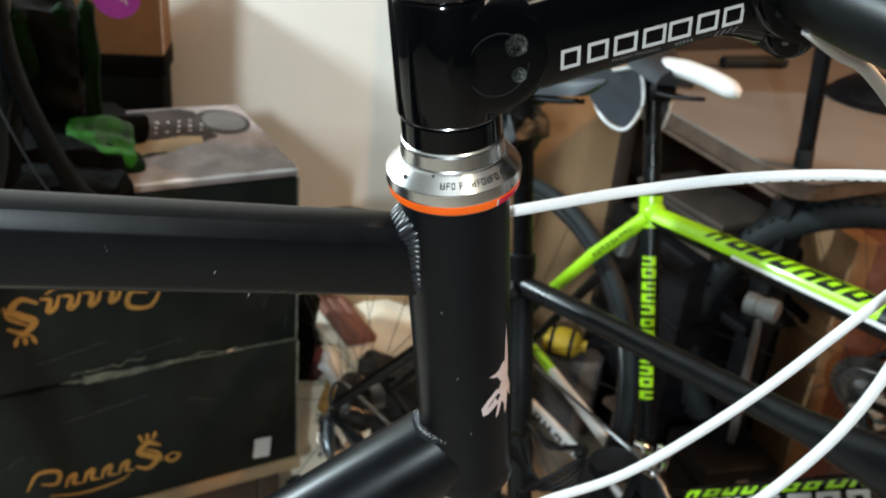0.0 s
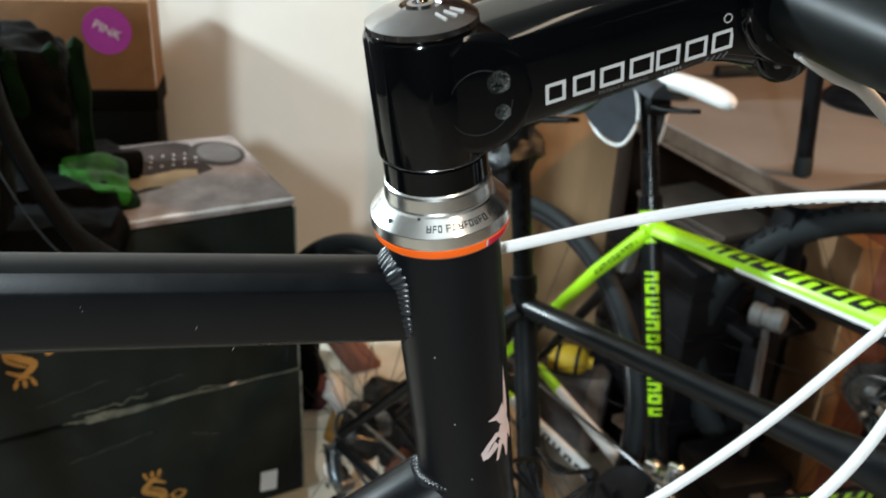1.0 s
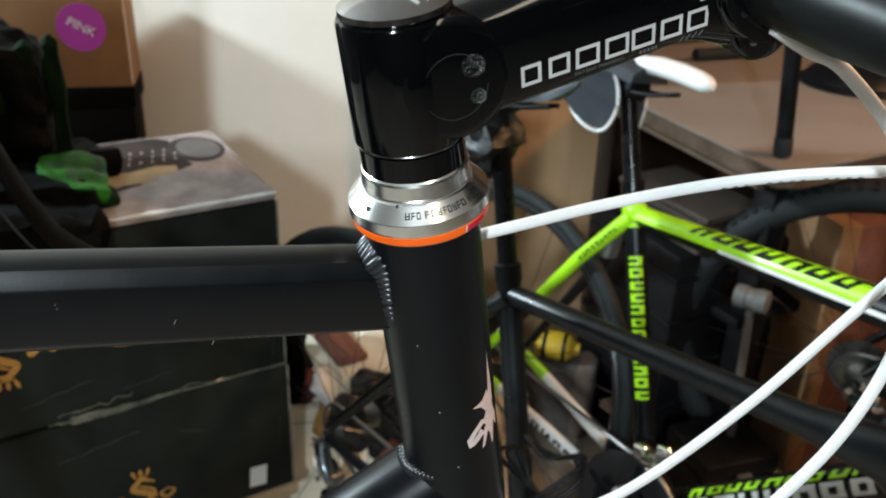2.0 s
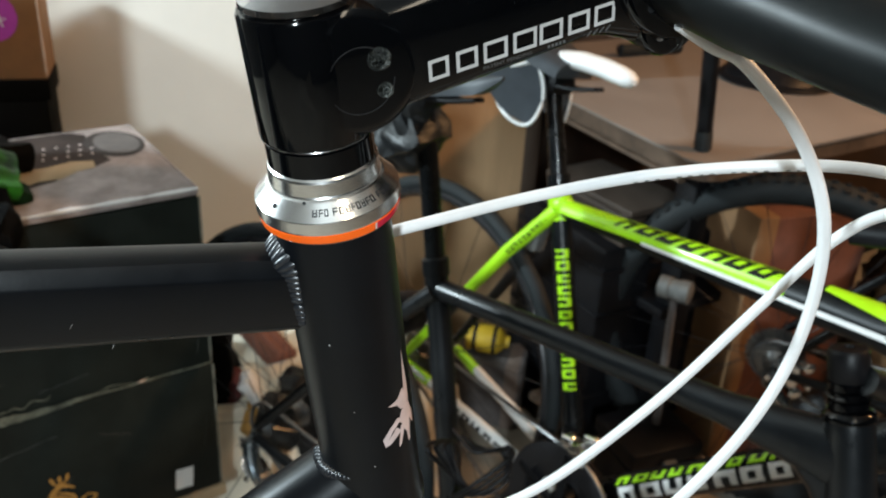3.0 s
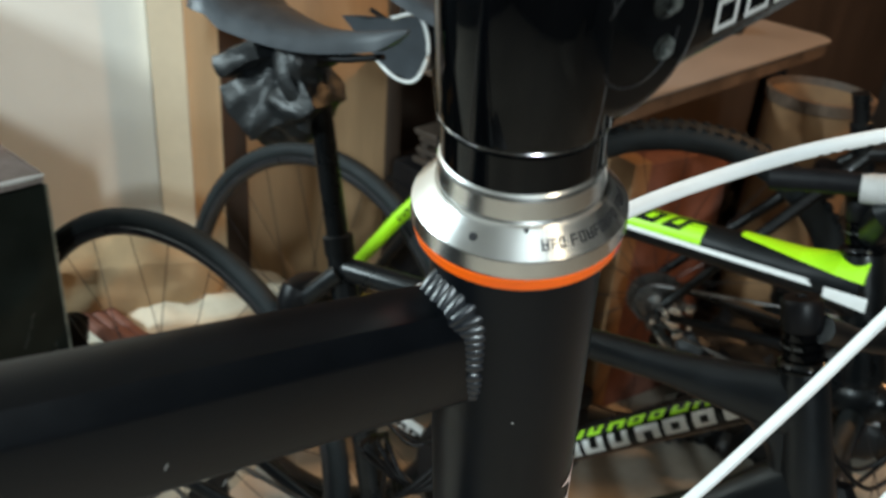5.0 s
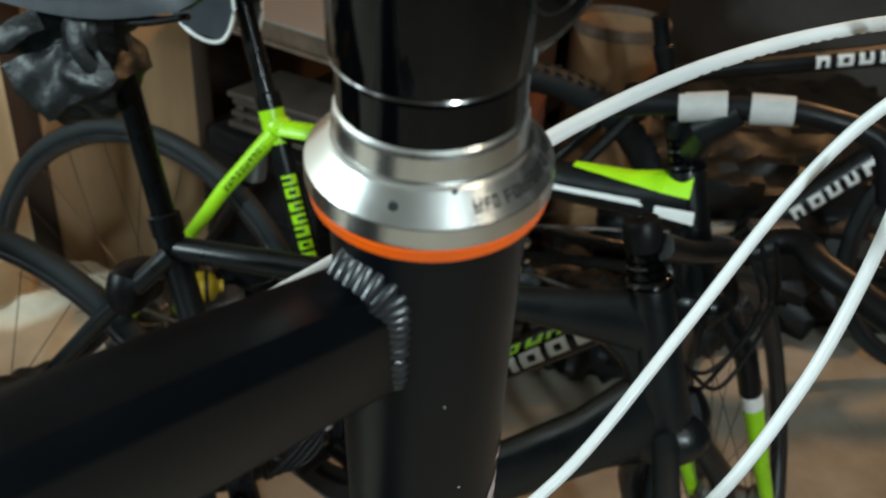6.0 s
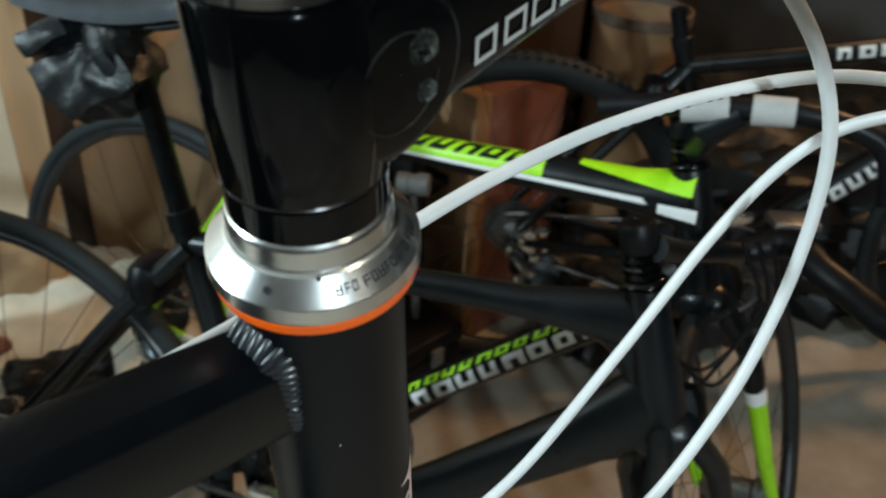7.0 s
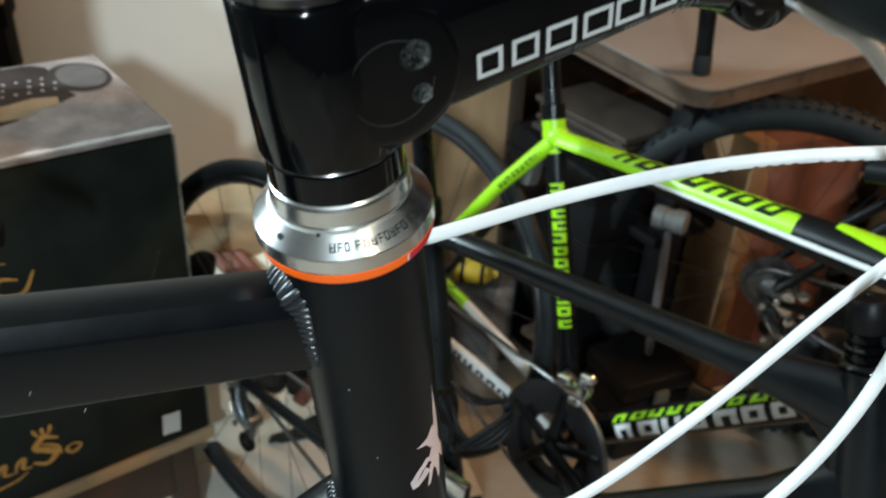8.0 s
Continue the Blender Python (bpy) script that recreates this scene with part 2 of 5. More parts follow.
def ellipsoid(c, r, m=Matrix(), bm=None, u=12, w=8):
    bm = bm or bmesh.new()
    bmesh.ops.create_uvsphere(bm, u_segments=u, v_segments=w, radius=1.0,
                              matrix=m @ Matrix.Translation(c) @ Matrix.Diagonal((*r, 1)))
    return bm


def basis(origin, ex, ey, ez):
    m = Matrix((ex, ey, ez)).transposed().to_4x4()
    m.translation = origin
    return m


def lumpy(size, m, lump, seed, cuts=6, power=0.6):
    """A soft, sagging body: a rounded box with folds."""
    b = bmesh.new()
    bmesh.ops.create_cube(b, size=2.0)
    bmesh.ops.subdivide_edges(b, edges=list(b.edges), cuts=cuts * 2, use_grid_fill=True)
    for v in b.verts:
        n = v.co.normalized()
        v.co = v.co * (1 - power) + n * 1.25 * power
        v.co = V(v.co.x * size[0] / 2, v.co.y * size[1] / 2, v.co.z * size[2] / 2)
        q = v.co * 14 + V(seed, seed * 3, seed * 7)
        v.co += n * (noise.noise(q) * lump + noise.noise(q * 2.7) * lump * 0.5)
    bmesh.ops.transform(b, matrix=m, verts=b.verts)
    return b


# ---- the bicycle close to the eye ----
HT_A = V(0.01402, 0.29507, 1.10657)
HT_D = V(-0.13274, -0.14830, 0.97999).normalized()
HT_X = (V(1, 0, 0) - HT_D * HT_D.x).normalized()
HT_Y = HT_D.cross(HT_X)
HT = basis(HT_A, HT_X, HT_Y, HT_D)
R_HT = 0.0206
TT_U = V(-0.96161, -0.26052, 0.08623).normalized()
TT_S = V(0.25053, -0.96166, -0.11159).normalized()
TT_N = V(0.11199, -0.08570, 0.99001).normalized()
TT_C = V(0.01794, 0.29945, 1.07764)
BASE = V(-0.40, 0.18, 0.55)
bike = thing("bicycle", "black bicycle frame with silver headset and white cables", "bicycle", Matrix.Translation(BASE))


def near(name, bm, mat, parent=None, label=""):
    """A part of the near bicycle, built in the room's own metres."""
    bmesh.ops.transform(bm, matrix=Matrix.Translation(-BASE), verts=bm.verts)
    return part(name, bm, mat, parent or bike, label)


def on_head(angle, s, r):
    a = radians(angle)
    return HT @ V(r * math.cos(a), r * math.sin(a), s)


near("head_tube", lathe([(0.004, 0.0190), (0.0035, 0.0204), (0.001, R_HT), (-0.14, R_HT), (-0.143, 0.0215), (-0.150, 0.0215)], 64, HT), M_FRAME)

# top tube: a tall hollow section with chamfered shoulders
TT_SEC = ((0.0030, 0.0160), (0.0062, 0.0152), (0.0094, 0.0105), (0.0098, 0.0090), (0.0098, -0.0098), (0.0090, -0.0118), (0.0055, -0.0156), (0.0020, -0.0162))
TT_RING = list(TT_SEC) + [(-x, z) for x, z in reversed(TT_SEC)]


def to_head(p, way):
    """The distance along way from p to the head tube's skin."""
    w, v = p - HT_A, way
    wp, vp = w - HT_D * w.dot(HT_D), v - HT_D * v.dot(HT_D)
    a, b, c = vp.dot(vp), 2 * wp.dot(vp), wp.dot(wp) - (R_HT - 0.001) ** 2
    return (-b + math.sqrt(max(b * b - 4 * a * c, 0.0))) / (2 * a)


bm = bmesh.new()
rings = []
for far in (None, 0.05, 0.16, 0.30, 0.535):
    ring = []
    for x, z in TT_RING:
        k = 1.0 if far is None else 1.0 + 0.25 * min(far, 0.4)
        q = TT_C + TT_S * x * k + TT_N * z * k
        ring.append(bm.verts.new(q + TT_U * (to_head(q, TT_U) if far is None else far)))
    rings.append(ring)
for a, b in zip(rings, rings[1:]):
    for k in range(len(TT_RING)):
        bm.faces.new((a[k], a[(k + 1) % len(TT_RING)], b[(k + 1) % len(TT_RING)], b[k]))
bm.faces.new(rings[-1])
bmesh.ops.bevel(bm, geom=[e for e in bm.edges if len(e.link_faces) == 2 and e.calc_face_angle(0) > 0.3 and abs((e.verts[0].co - e.verts[1].co).normalized().dot(TT_U)) > 0.9],
                offset=0.0011, segments=2, affect="EDGES", profile=0.5)
top_tube = near("top_tube", bm, M_FRAME, None, "satin black hydroformed tube with a few pale scratches")

DT_P = HT_A + HT_D * -0.128
DT_E = V(-0.442, 0.232, 0.625)
DT_U = (DT_E - DT_P).normalized()
near("down_tube", sweep([DT_P + DT_U * 0.004, DT_P + DT_U * 0.05, DT_P + DT_U * 0.2, DT_E], [(0.019, 0.0205), (0.020, 0.022), (0.021, 0.024), (0.021, 0.024)], 40), M_FRAME)
ST_T = TT_C + TT_U * 0.545
near("seat_tube", sweep([ST_T + (ST_T - DT_E).normalized() * 0.06, ST_T, DT_E], 0.0165, 24), M_FRAME)
near("bottom_bracket", lathe([(-0.036, 0.020), (-0.035, 0.022), (0.035, 0.022), (0.036, 0.020)], 32, basis(DT_E, HT_X, HT_D, -HT_Y)), M_FRAME)


def weld(centre, way, radius_x, radius_z, up, side, lo, hi, size, pitch):
    """Overlapping ripples at even steps along the joint of a tube and the head tube."""
    line = []
    for i in range(401):
        a = lo + (hi - lo) * i / 400
        o = side * (radius_x * math.copysign(abs(math.cos(a)) ** 0.5, math.cos(a))) + up * (radius_z * math.copysign(abs(math.sin(a)) ** 0.5, math.sin(a)))
        line.append((centre + o + way * (to_head(centre + o, way) + 0.0030), o.normalized()))
    last = None
    for i in range(1, 400):
        q, o = line[i]
        if last is not None and (q - last).length < pitch:
            continue
        last = q
        t = (line[i + 1][0] - line[i - 1][0]).normalized()
        out = (q - HT_A - HT_D * (q - HT_A).dot(HT_D)).normalized()
        out = (out * 0.8 + o * 0.6).normalized()
        out = (out - t * out.dot(t)).normalized()
        fade = min(1.0, 0.32 + 1.0 * i / 400)
        near("weld_ripple", ellipsoid((0, 0, 0), (pitch * 0.80, size * fade * random.uniform(0.92, 1.08), 0.0027 * fade), basis(q - out * 0.0010, t, out.cross(t).normalized(), out)), M_WELD)


weld(TT_C, TT_U, 0.0104, 0.0168, TT_N, TT_S, radians(-20), radians(98), 0.0066, 0.0023)
weld(DT_P, DT_U, 0.0198, 0.0208, DT_U.cross(TT_S).normalized(), TT_S, radians(48), radians(94), 0.0031, 0.0018)

# headset
cup = near("headset_cup", lathe([(0.0080, 0.0242), (0.0084, 0.0247), (0.0090, 0.0249), (0.0128, 0.0247), (0.0131, 0.0246), (0.0134, 0.0243), (0.0180, 0.0200), (0.0184, 0.0193), (0.0185, 0.0187), (0.0189, 0.0185),
                                 (0.0193, 0.0190), (0.0238, 0.0187), (0.0246, 0.0184), (0.0252, 0.0178)], 96, HT), M_ALU, None, "polished silver alloy headset cup")
cup.data.set_sharp_from_angle(angle=radians(14))
cup_base = near("seal_ring", lathe([(0.0047, 0.0236), (0.0050, 0.0241), (0.0078, 0.0246), (0.0081, 0.0240)], 96, HT), M_ORANGE, cup, "orange seal ring")
near("lower_lip", lathe([(0.0034, 0.0210), (0.0037, 0.0229), (0.0045, 0.0235), (0.0049, 0.0225)], 96, HT), M_ALU, cup)


def ring_band(a0, a1, mat, name):
    """A stretch of another colour on the seal ring."""
    bm = bmesh.new()
    rows = []
    for i in range(25):
        a = a0 + (a1 - a0) * i / 24
        rows.append([bm.verts.new(on_head(a, h, r + 0.00015)) for h, r in ((0.0049, 0.0239), (0.0052, 0.0241), (0.0078, 0.0246))])
    for p, q in zip(rows, rows[1:]):
        for k in range(2):
            bm.faces.new((p[k], p[k + 1], q[k + 1], q[k]))
    return near(name, bm, mat, cup_base)


ring_band(-50, 40, M_MAGENTA, "red_stretch")
ring_band(-51.5, -50, M_LABEL, "pale_tick")


def cone_mark(a0, a1, s0, s1, parent, name="print", mat=M_INK):
    """A flat mark on the sloping face of the cup."""
    bm = bmesh.new()
    n = max(2, int(abs(a1 - a0) / 2) + 1)
    rows = []
    for s in (s0, s1):
        r = 0.0243 + (s - 0.0134) / 0.0046 * (0.0200 - 0.0243) + 0.00012
        rows.append([bm.verts.new(on_head(a0 + (a1 - a0) * i / n, s, r)) for i in range(n + 1)])
    for i in range(n):
        bm.faces.new((rows[0][i], rows[0][i + 1], rows[1][i + 1], rows[1][i]))
    return near(name, bm, mat, parent)


x = -101.0
for i, w in enumerate((4.6, 3.6, 3.6, 0, 4.6, 4.2, 4.6, 3.4, 4.2, 3.6, 4.0, 4.6, 0, 4.0, 4.2, 4.6, 3.8)):
    if w:
        # a plain open block: two uprights and one or two short bars
        lo, hi, k = 0.0147, 0.0165, 0.24
        cone_mark(x, x + w * k, lo, hi, cup)
        if i % 3 != 1:
            cone_mark(x + w * (0.92 - k), x + w * 0.92, lo, hi, cup)
        for bar in ((0, 1), (1, 2), (0, 2))[i % 3]:
            z = lo + (hi - lo - 0.00034) * bar / 2
            cone_mark(x + w * k, x + w * (0.92 - (0 if i % 3 == 1 else k)), z, z + 0.00034, cup)
    x += (w or 1.6) + 0.9
for angle, h, r, size in ((-138.5, 0.0156, 0.02222, 0.0010), (-109.0, 0.0179, 0.0201, 0.0006)):
    n_dot = (on_head(angle, 0.0180, 0.0260) - on_head(angle, 0.0150, 0.0200)).normalized()
    q = on_head(angle, h, r)
    near("drain_hole", lathe([(0.0, size), (0.00025, size * 0.9)], 16, basis(q, HT_D.cross(n_dot).normalized(), n_dot.cross(HT_D.cross(n_dot)).normalized(), n_dot)), M_INK, cup)
near("spacer", lathe([(0.0252, 0.0172), (0.0254, 0.0180), (0.0336, 0.0180), (0.0340, 0.0174)], 72, HT), M_GLOSS)

# stem
ALONG = radians(17.4)
ST_E = HT_X * math.cos(ALONG) + HT_Y * math.sin(ALONG)
ST_L = HT_D.cross(ST_E).normalized()
RISE = radians(5.5)
SE = ST_E * math.cos(RISE) + HT_D * math.sin(RISE)
SD = HT_D * math.cos(RISE) - ST_E * math.sin(RISE)
STEM = basis(HT_A, SE, ST_L, SD)


def at_stem(along, left, up):
    return STEM @ V(along, left, up)


stem = near("stem", lathe([(0.0345, 0.0176), (0.0352, 0.0186), (0.0362, 0.0190), (0.0752, 0.0190), (0.0764, 0.0184), (0.0768, 0.0172)], 72, HT), M_GLOSS, None, "gloss black alloy stem")
# thin chrome ring modelled in place of the highlight along the stem's bottom
rim = [on_head(5 * k, 0.0351, 0.01848) for k in range(72)]
near("edge_highlight", sweep(rim, 0.00028, 6, HT_D, closed=True), M_CAP, stem, "bright ring standing in for the lower edge's highlight")
bm = bmesh.new()
lathe([(-0.0186, 0.0160), (-0.0184, 0.0175), (-0.0165, 0.0200), (-0.013, 0.0206), (0.013, 0.0206), (0.0165, 0.0200), (0.0184, 0.0175), (0.0186, 0.0160)], 64,
      basis(at_stem(0.0165, 0, 0.0555), SE, -SD, ST_L), bm)
near("clamp_boss", bm, M_GLOSS, stem)
body_keys = [(0.020, 0.0565, 0.0170, 0.0178), (0.030, 0.0563, 0.0184, 0.0188), (0.060, 0.0571, 0.0186, 0.0185), (0.098, 0.0580, 0.0186, 0.0175), (0.108, 0.0572, 0.0190, 0.0192), (0.118, 0.0555, 0.0205, 0.0235), (0.126, 0.0570, 0.0210, 0.0225)]
near("extension", sweep([at_stem(k[0], 0, k[1]) for k in body_keys], [(k[2], k[3]) for k in body_keys], 64, SD, 0.50), M_GLOSS, stem)
BAR_C = at_stem(0.130, 0, 0.0570)
BAR = basis(BAR_C, SE, -SD, ST_L)
near("bar_clamp", lathe([(-0.0245, 0.0185), (-0.0240, 0.0215), (-0.0215, 0.0230), (0.0215, 0.0230), (0.0240, 0.0215), (0.0245, 0.0185)], 64, BAR), M_GLOSS, stem)
near("clamp_ear", lathe([(-0.0205, 0.0085), (-0.0200, 0.0104), (-0.0180, 0.0116), (0.0180, 0.0116), (0.0200, 0.0104), (0.0205, 0.0085)], 48, basis(at_stem(0.1265, 0, 0.0390), SE, -SD, ST_L)), M_GLOSS, stem)
near("ear_bolt", lathe([(0.0, 0.0019), (0.0010, 0.0017), (0.0012, 0.0010), (0.0005, 0.0009), (0.0005, 0.0003)], 20, basis(at_stem(0.1215, -0.0200, 0.0365), SE, SD, -ST_L)), M_DARK_STEEL, stem)
for lat in (-0.014, 0.014):
    for up in (-0.019, 0.019):
        near("faceplate_bolt", lathe([(0.0, 0.0038), (0.0095, 0.0038), (0.010, 0.0033)], 20, basis(at_stem(0.1445, lat, 0.057 + up), SD, ST_L, SE)), M_STEEL, stem)
cap = near("top_cap", lathe([(0.0768, 0.0172), (0.0778, 0.0180), (0.0796, 0.0178), (0.0812, 0.0150), (0.0826, 0.0110), (0.0834, 0.0070), (0.0836, 0.0066), (0.0826, 0.0060), (0.0826, 0.0046), (0.0840, 0.0042), (0.0842, 0.0026), (0.0828, 0.0024)], 64, HT), M_CAP, stem, "domed smoked chrome top cap")
for k in range(3):
    bm = sweep([on_head(-62 + 17 * k, 0.0829, 0.0102), on_head(-56 + 17 * k, 0.0818, 0.0142)], 0.0006, 8)
    near("print", bm, M_PRINT, cap)


def boss_line(cx, cz, r, a0, a1, name, thick, parent, mat, n=40):
    pts = []
    for i in range(n + 1):
        a = a0 + (a1 - a0) * i / n
        al, up = cx + r * math.cos(a), cz + r * math.sin(a)
        lat = max(0.0187, math.sqrt(max(0.0190 ** 2 - al * al, 0.0)))
        pts.append(at_stem(al, -lat, up))
    near(name, sweep(pts, thick, 6, ST_L), mat, parent)


boss_line(0.0165, 0.0540, 0.0106, radians(35), radians(350), "engraved_ring", 0.00020, stem, M_ENGRAVE)
for cz, rr in ((0.0592, 0.0038), (0.0490, 0.0026)):
    # a scuffed bolt sunk in its dark hole, with a bright worn lip on one side
    hole = basis(at_stem(0.0232, -0.0186, cz), SE, SD, -ST_L)
    bm = lathe([(0.0, rr), (0.0003, rr * 0.97), (0.00035, rr * 0.90), (0.0001, rr * 0.84), (0.0001, rr * 0.50), (0.00005, 0.0004)], 28, hole)
    bolt = near("pinch_bolt", bm, M_BOLT_DARK, stem, "dark recessed pinch bolt")
    bm = bmesh.new()
    for r, a0, a1, w in ((0.80, -105, 62, 0.20), (0.40, -80, 95, 0.13)):
        arc = [hole @ V(rr * r * math.cos(radians(a0 + (a1 - a0) * k / 14)), rr * r * math.sin(radians(a0 + (a1 - a0) * k / 14)), 0.0003) for k in range(15)]
        sweep(arc, [rr * w * (0.25 + math.sin(math.pi * (k + 0.5) / 15)) for k in range(15)], 8, ST_L, bm=bm)
    for v in bm.verts:
        v.co += noise.noise_vector(v.co * 1100) * 0.00045
    near("worn_lip", bm, M_BOLT, bolt, "scuffed bright steel edge")


def stem_mark(outline, parent, mat, name="print", lat=-0.01885):
    """outline: (along, up) corners on the side of the stem."""
    bm = bmesh.new()
    bm.faces.new([bm.verts.new(at_stem(x, lat, z)) for x, z in outline])
    return near(name, bm, mat, parent)


def bar_mark(x0, z0, x1, z1, w, slant, mat, lat=-0.01885):
    d = V(x1 - x0, z1 - z0, 0).normalized()
    p = V(-d.y, d.x, 0) * w / 2
    c = [(x0 - p.x, z0 - p.y), (x1 - p.x, z1 - p.y), (x1 + p.x, z1 + p.y), (x0 + p.x, z0 + p.y)]
    stem_mark([(x + (z - 0.0463) * slant, z) for x, z in c], stem, mat, lat=lat)


# seven plain blocky marks in a row, in place of the maker's name
X0, Z0, Z1, LW = 0.0375, 0.0468, 0.0536, 0.00118
cells = ((0.0375, 0.0445), (0.0470, 0.0545), (0.0565, 0.0650), (0.0670, 0.0755), (0.0765, 0.0850), (0.0870, 0.0950), (0.0968, 0.1046))
for i, (x0, x1) in enumerate(cells):
    bar_mark(x0, Z1 - LW / 2, x1, Z1 - LW / 2, LW, 0.10, M_PRINT)
    bar_mark(x0, Z0 + LW / 2, x1, Z0 + LW / 2, LW, 0.10, M_PRINT)
    bar_mark(x0 + LW / 2, Z0 + LW, x0 + LW / 2, Z1 - LW, LW, 0.10, M_PRINT)
    bar_mark(x1 - LW / 2, Z0 + LW, x1 - LW / 2, Z1 - LW, LW, 0.10, M_PRINT)
boss_pts = [at_stem(0.1030 + 0.0014 * math.cos(a), -0.01890, 0.0573 + 0.0014 * math.sin(a)) for a in [2 * math.pi * k / 24 for k in range(24)]]
near("print", sweep(boss_pts, 0.00018, 6, ST_L, closed=True), M_PRINT, stem)


def lettering(words, size):
    """The built-in font's outlines as a bmesh, flat in x and y, from the lower left."""
    data = bpy.data.curves.new("lettering", "FONT")
    data.body, data.size = words, size
    ob = new("lettering", data)
    me = bpy.data.meshes.new_from_object(ob.evaluated_get(bpy.context.evaluated_depsgraph_get()))
    bpy.data.objects.remove(ob)
    bm = bmesh.new()
    bm.from_mesh(me)
    bpy.data.meshes.remove(me)
    return bm


bm = lettering("PATENT PENDING", 0.0016)
for v in bm.verts:
    v.co = at_stem(0.0560 + v.co.x * 1.35, -0.0189, 0.0448 + v.co.y)
near("print", bm, M_PRINT_DIM, stem)
for k in range(5):
    bar_mark(0.0795 + 0.0014 * k, 0.0453, 0.0804 + 0.0014 * k, 0.0453, 0.0010, 0.1, M_PRINT_DIM)
for k in range(4):
    bar_mark(0.0945 + 0.0024 * k, 0.0443, 0.0960 + 0.0024 * k, 0.0458, 0.0006, 0.3, M_PRINT_DIM)

bar_keys = [BAR_C + ST_L * 0.23 + SE * 0.01, BAR_C + ST_L * 0.10, BAR_C + ST_L * 0.055, BAR_C, BAR_C - ST_L * 0.055, BAR_C - ST_L * 0.10, BAR_C - ST_L * 0.235 + SE * 0.012]
near("handlebar", sweep(bar_keys, [0.0125, 0.0132, 0.0159, 0.0159, 0.0159, 0.0134, 0.0125], 40, SD), M_BAR)

# brake and gear cables
CABLE_A = [(-0.3002, 0.2364, 1.0761), (-0.1177, 0.2893, 1.0720), (-0.0252, 0.3182, 1.0728), (0.0459, 0.3260, 1.0889), (0.0911, 0.3332, 1.0980), (0.1363, 0.3330, 1.1078), (0.1781, 0.3252, 1.1158), (0.2155, 0.3104, 1.1214), (0.2465, 0.2889, 1.1207), (0.2737, 0.2556, 1.1201)]
CABLE_B = [(0.0510, 0.3515, 0.8904), (0.0812, 0.3429, 0.9174), (0.1212, 0.3383, 0.9457), (0.1696, 0.3390, 0.9934), (0.2059, 0.3323, 1.0495), (0.2209, 0.3150, 1.0900), (0.2285, 0.2897, 1.1123), (0.2438, 0.2515, 1.1249), (0.2640, 0.2152, 1.1305)]
CABLE_C = [(0.1252, 0.2874, 1.1784), (0.1388, 0.2899, 1.1711), (0.1535, 0.2916, 1.1642), (0.1776, 0.2903, 1.1402), (0.1941, 0.2893, 1.1105), (0.1999, 0.2901, 1.0752), (0.1947, 0.2901, 1.0359), (0.1769, 0.2889, 0.9978), (0.1453, 0.2919, 0.9523), (0.1057, 0.3063, 0.9108)]
for keys in (CABLE_A, CABLE_B, CABLE_C):
    line = spline(keys, 10)
    cable = near("brake_cable", sweep(line, 0.00245, 14, V(0, 1, 0) if keys is not CABLE_A else V(0, 0, 1)), M_CABLE, None, "white brake cable housing")
    for i in range(50, 66):
        if i < len(line) - 2 and keys is CABLE_A and i % 5 != 3:
            p, t = line[i], (line[i + 1] - line[i - 1]).normalized()
            o = (V(0.05, 0.02, 1.22) - p)
            o = (o - t * o.dot(t)).normalized()
            low = (o * 0.55 - t.cross(o) * 0.83)
            low = low if low.z < 0 else (o * 0.55 + t.cross(o) * 0.83)
            bm = bmesh.new()
            box((0.0018, 0.00045, 0.0003), basis(p + low.normalized() * 0.0024, t, low.cross(t).normalized(), low.normalized()), 0, bm)
            near("print", bm, M_INK, cable)


# pale flame decal wrapped on the head tube
def head_patch(poly, mat, name="decal"):
    bm = bmesh.new()
    rings = []
    for k in range(6):
        rings += [bm.verts.new(on_head(a + (poly[(i + 1) % len(poly)][0] - a) * k / 6, s + (poly[(i + 1) % len(poly)][1] - s) * k / 6, R_HT + 0.00030)) for i, (a, s) in enumerate(poly)]
    n = len(poly)
    centre = bm.verts.new(on_head(sum(a for a, s in poly) / n, sum(s for a, s in poly) / n, R_HT + 0.00030))
    loop = [rings[k * n + i] for i in range(n) for k in range(6)]
    for i in range(len(loop)):
        bm.faces.new((loop[i], loop[(i + 1) % len(loop)], centre))
    near(name, bm, mat)


for poly in (((-28, -0.056), (-24, -0.074), (-24, -0.082), (-28, -0.088), (-38, -0.0845), (-32, -0.075)),
             ((-58, -0.0785), (-44, -0.0775), (-34, -0.074), (-30, -0.083), (-40, -0.0845), (-46, -0.0805)),
             ((-40, -0.0850), (-26, -0.0835), (-21, -0.0900), (-25, -0.0945), (-31, -0.0905), (-38, -0.0935), (-46, -0.0895)),
             ((-48, -0.0870), (-40, -0.0885), (-56, -0.0925), (-60, -0.0905)),
             ((-60, -0.0905), (-56, -0.0925), (-63, -0.0965), (-69, -0.0945)),
             ((-69, -0.0945), (-63, -0.0965), (-62, -0.0985), (-67, -0.0990)),
             ((-62, -0.0990), (-63, -0.0962), (-50, -0.0915), (-44, -0.0950)),
             ((-40, -0.0880), (-27, -0.0900), (-27, -0.0965), (-35, -0.0985), (-42, -0.0935)),
             ((-36, -0.0960), (-27, -0.0950), (-30, -0.1040), (-33, -0.1050)),
             ((-44, -0.0925), (-36, -0.0925), (-46, -0.1025), (-50, -0.1030)),
             ((-26, -0.0930), (-18, -0.0900), (-19, -0.0985), (-23, -0.0965))):
    head_patch(poly, M_DECAL)
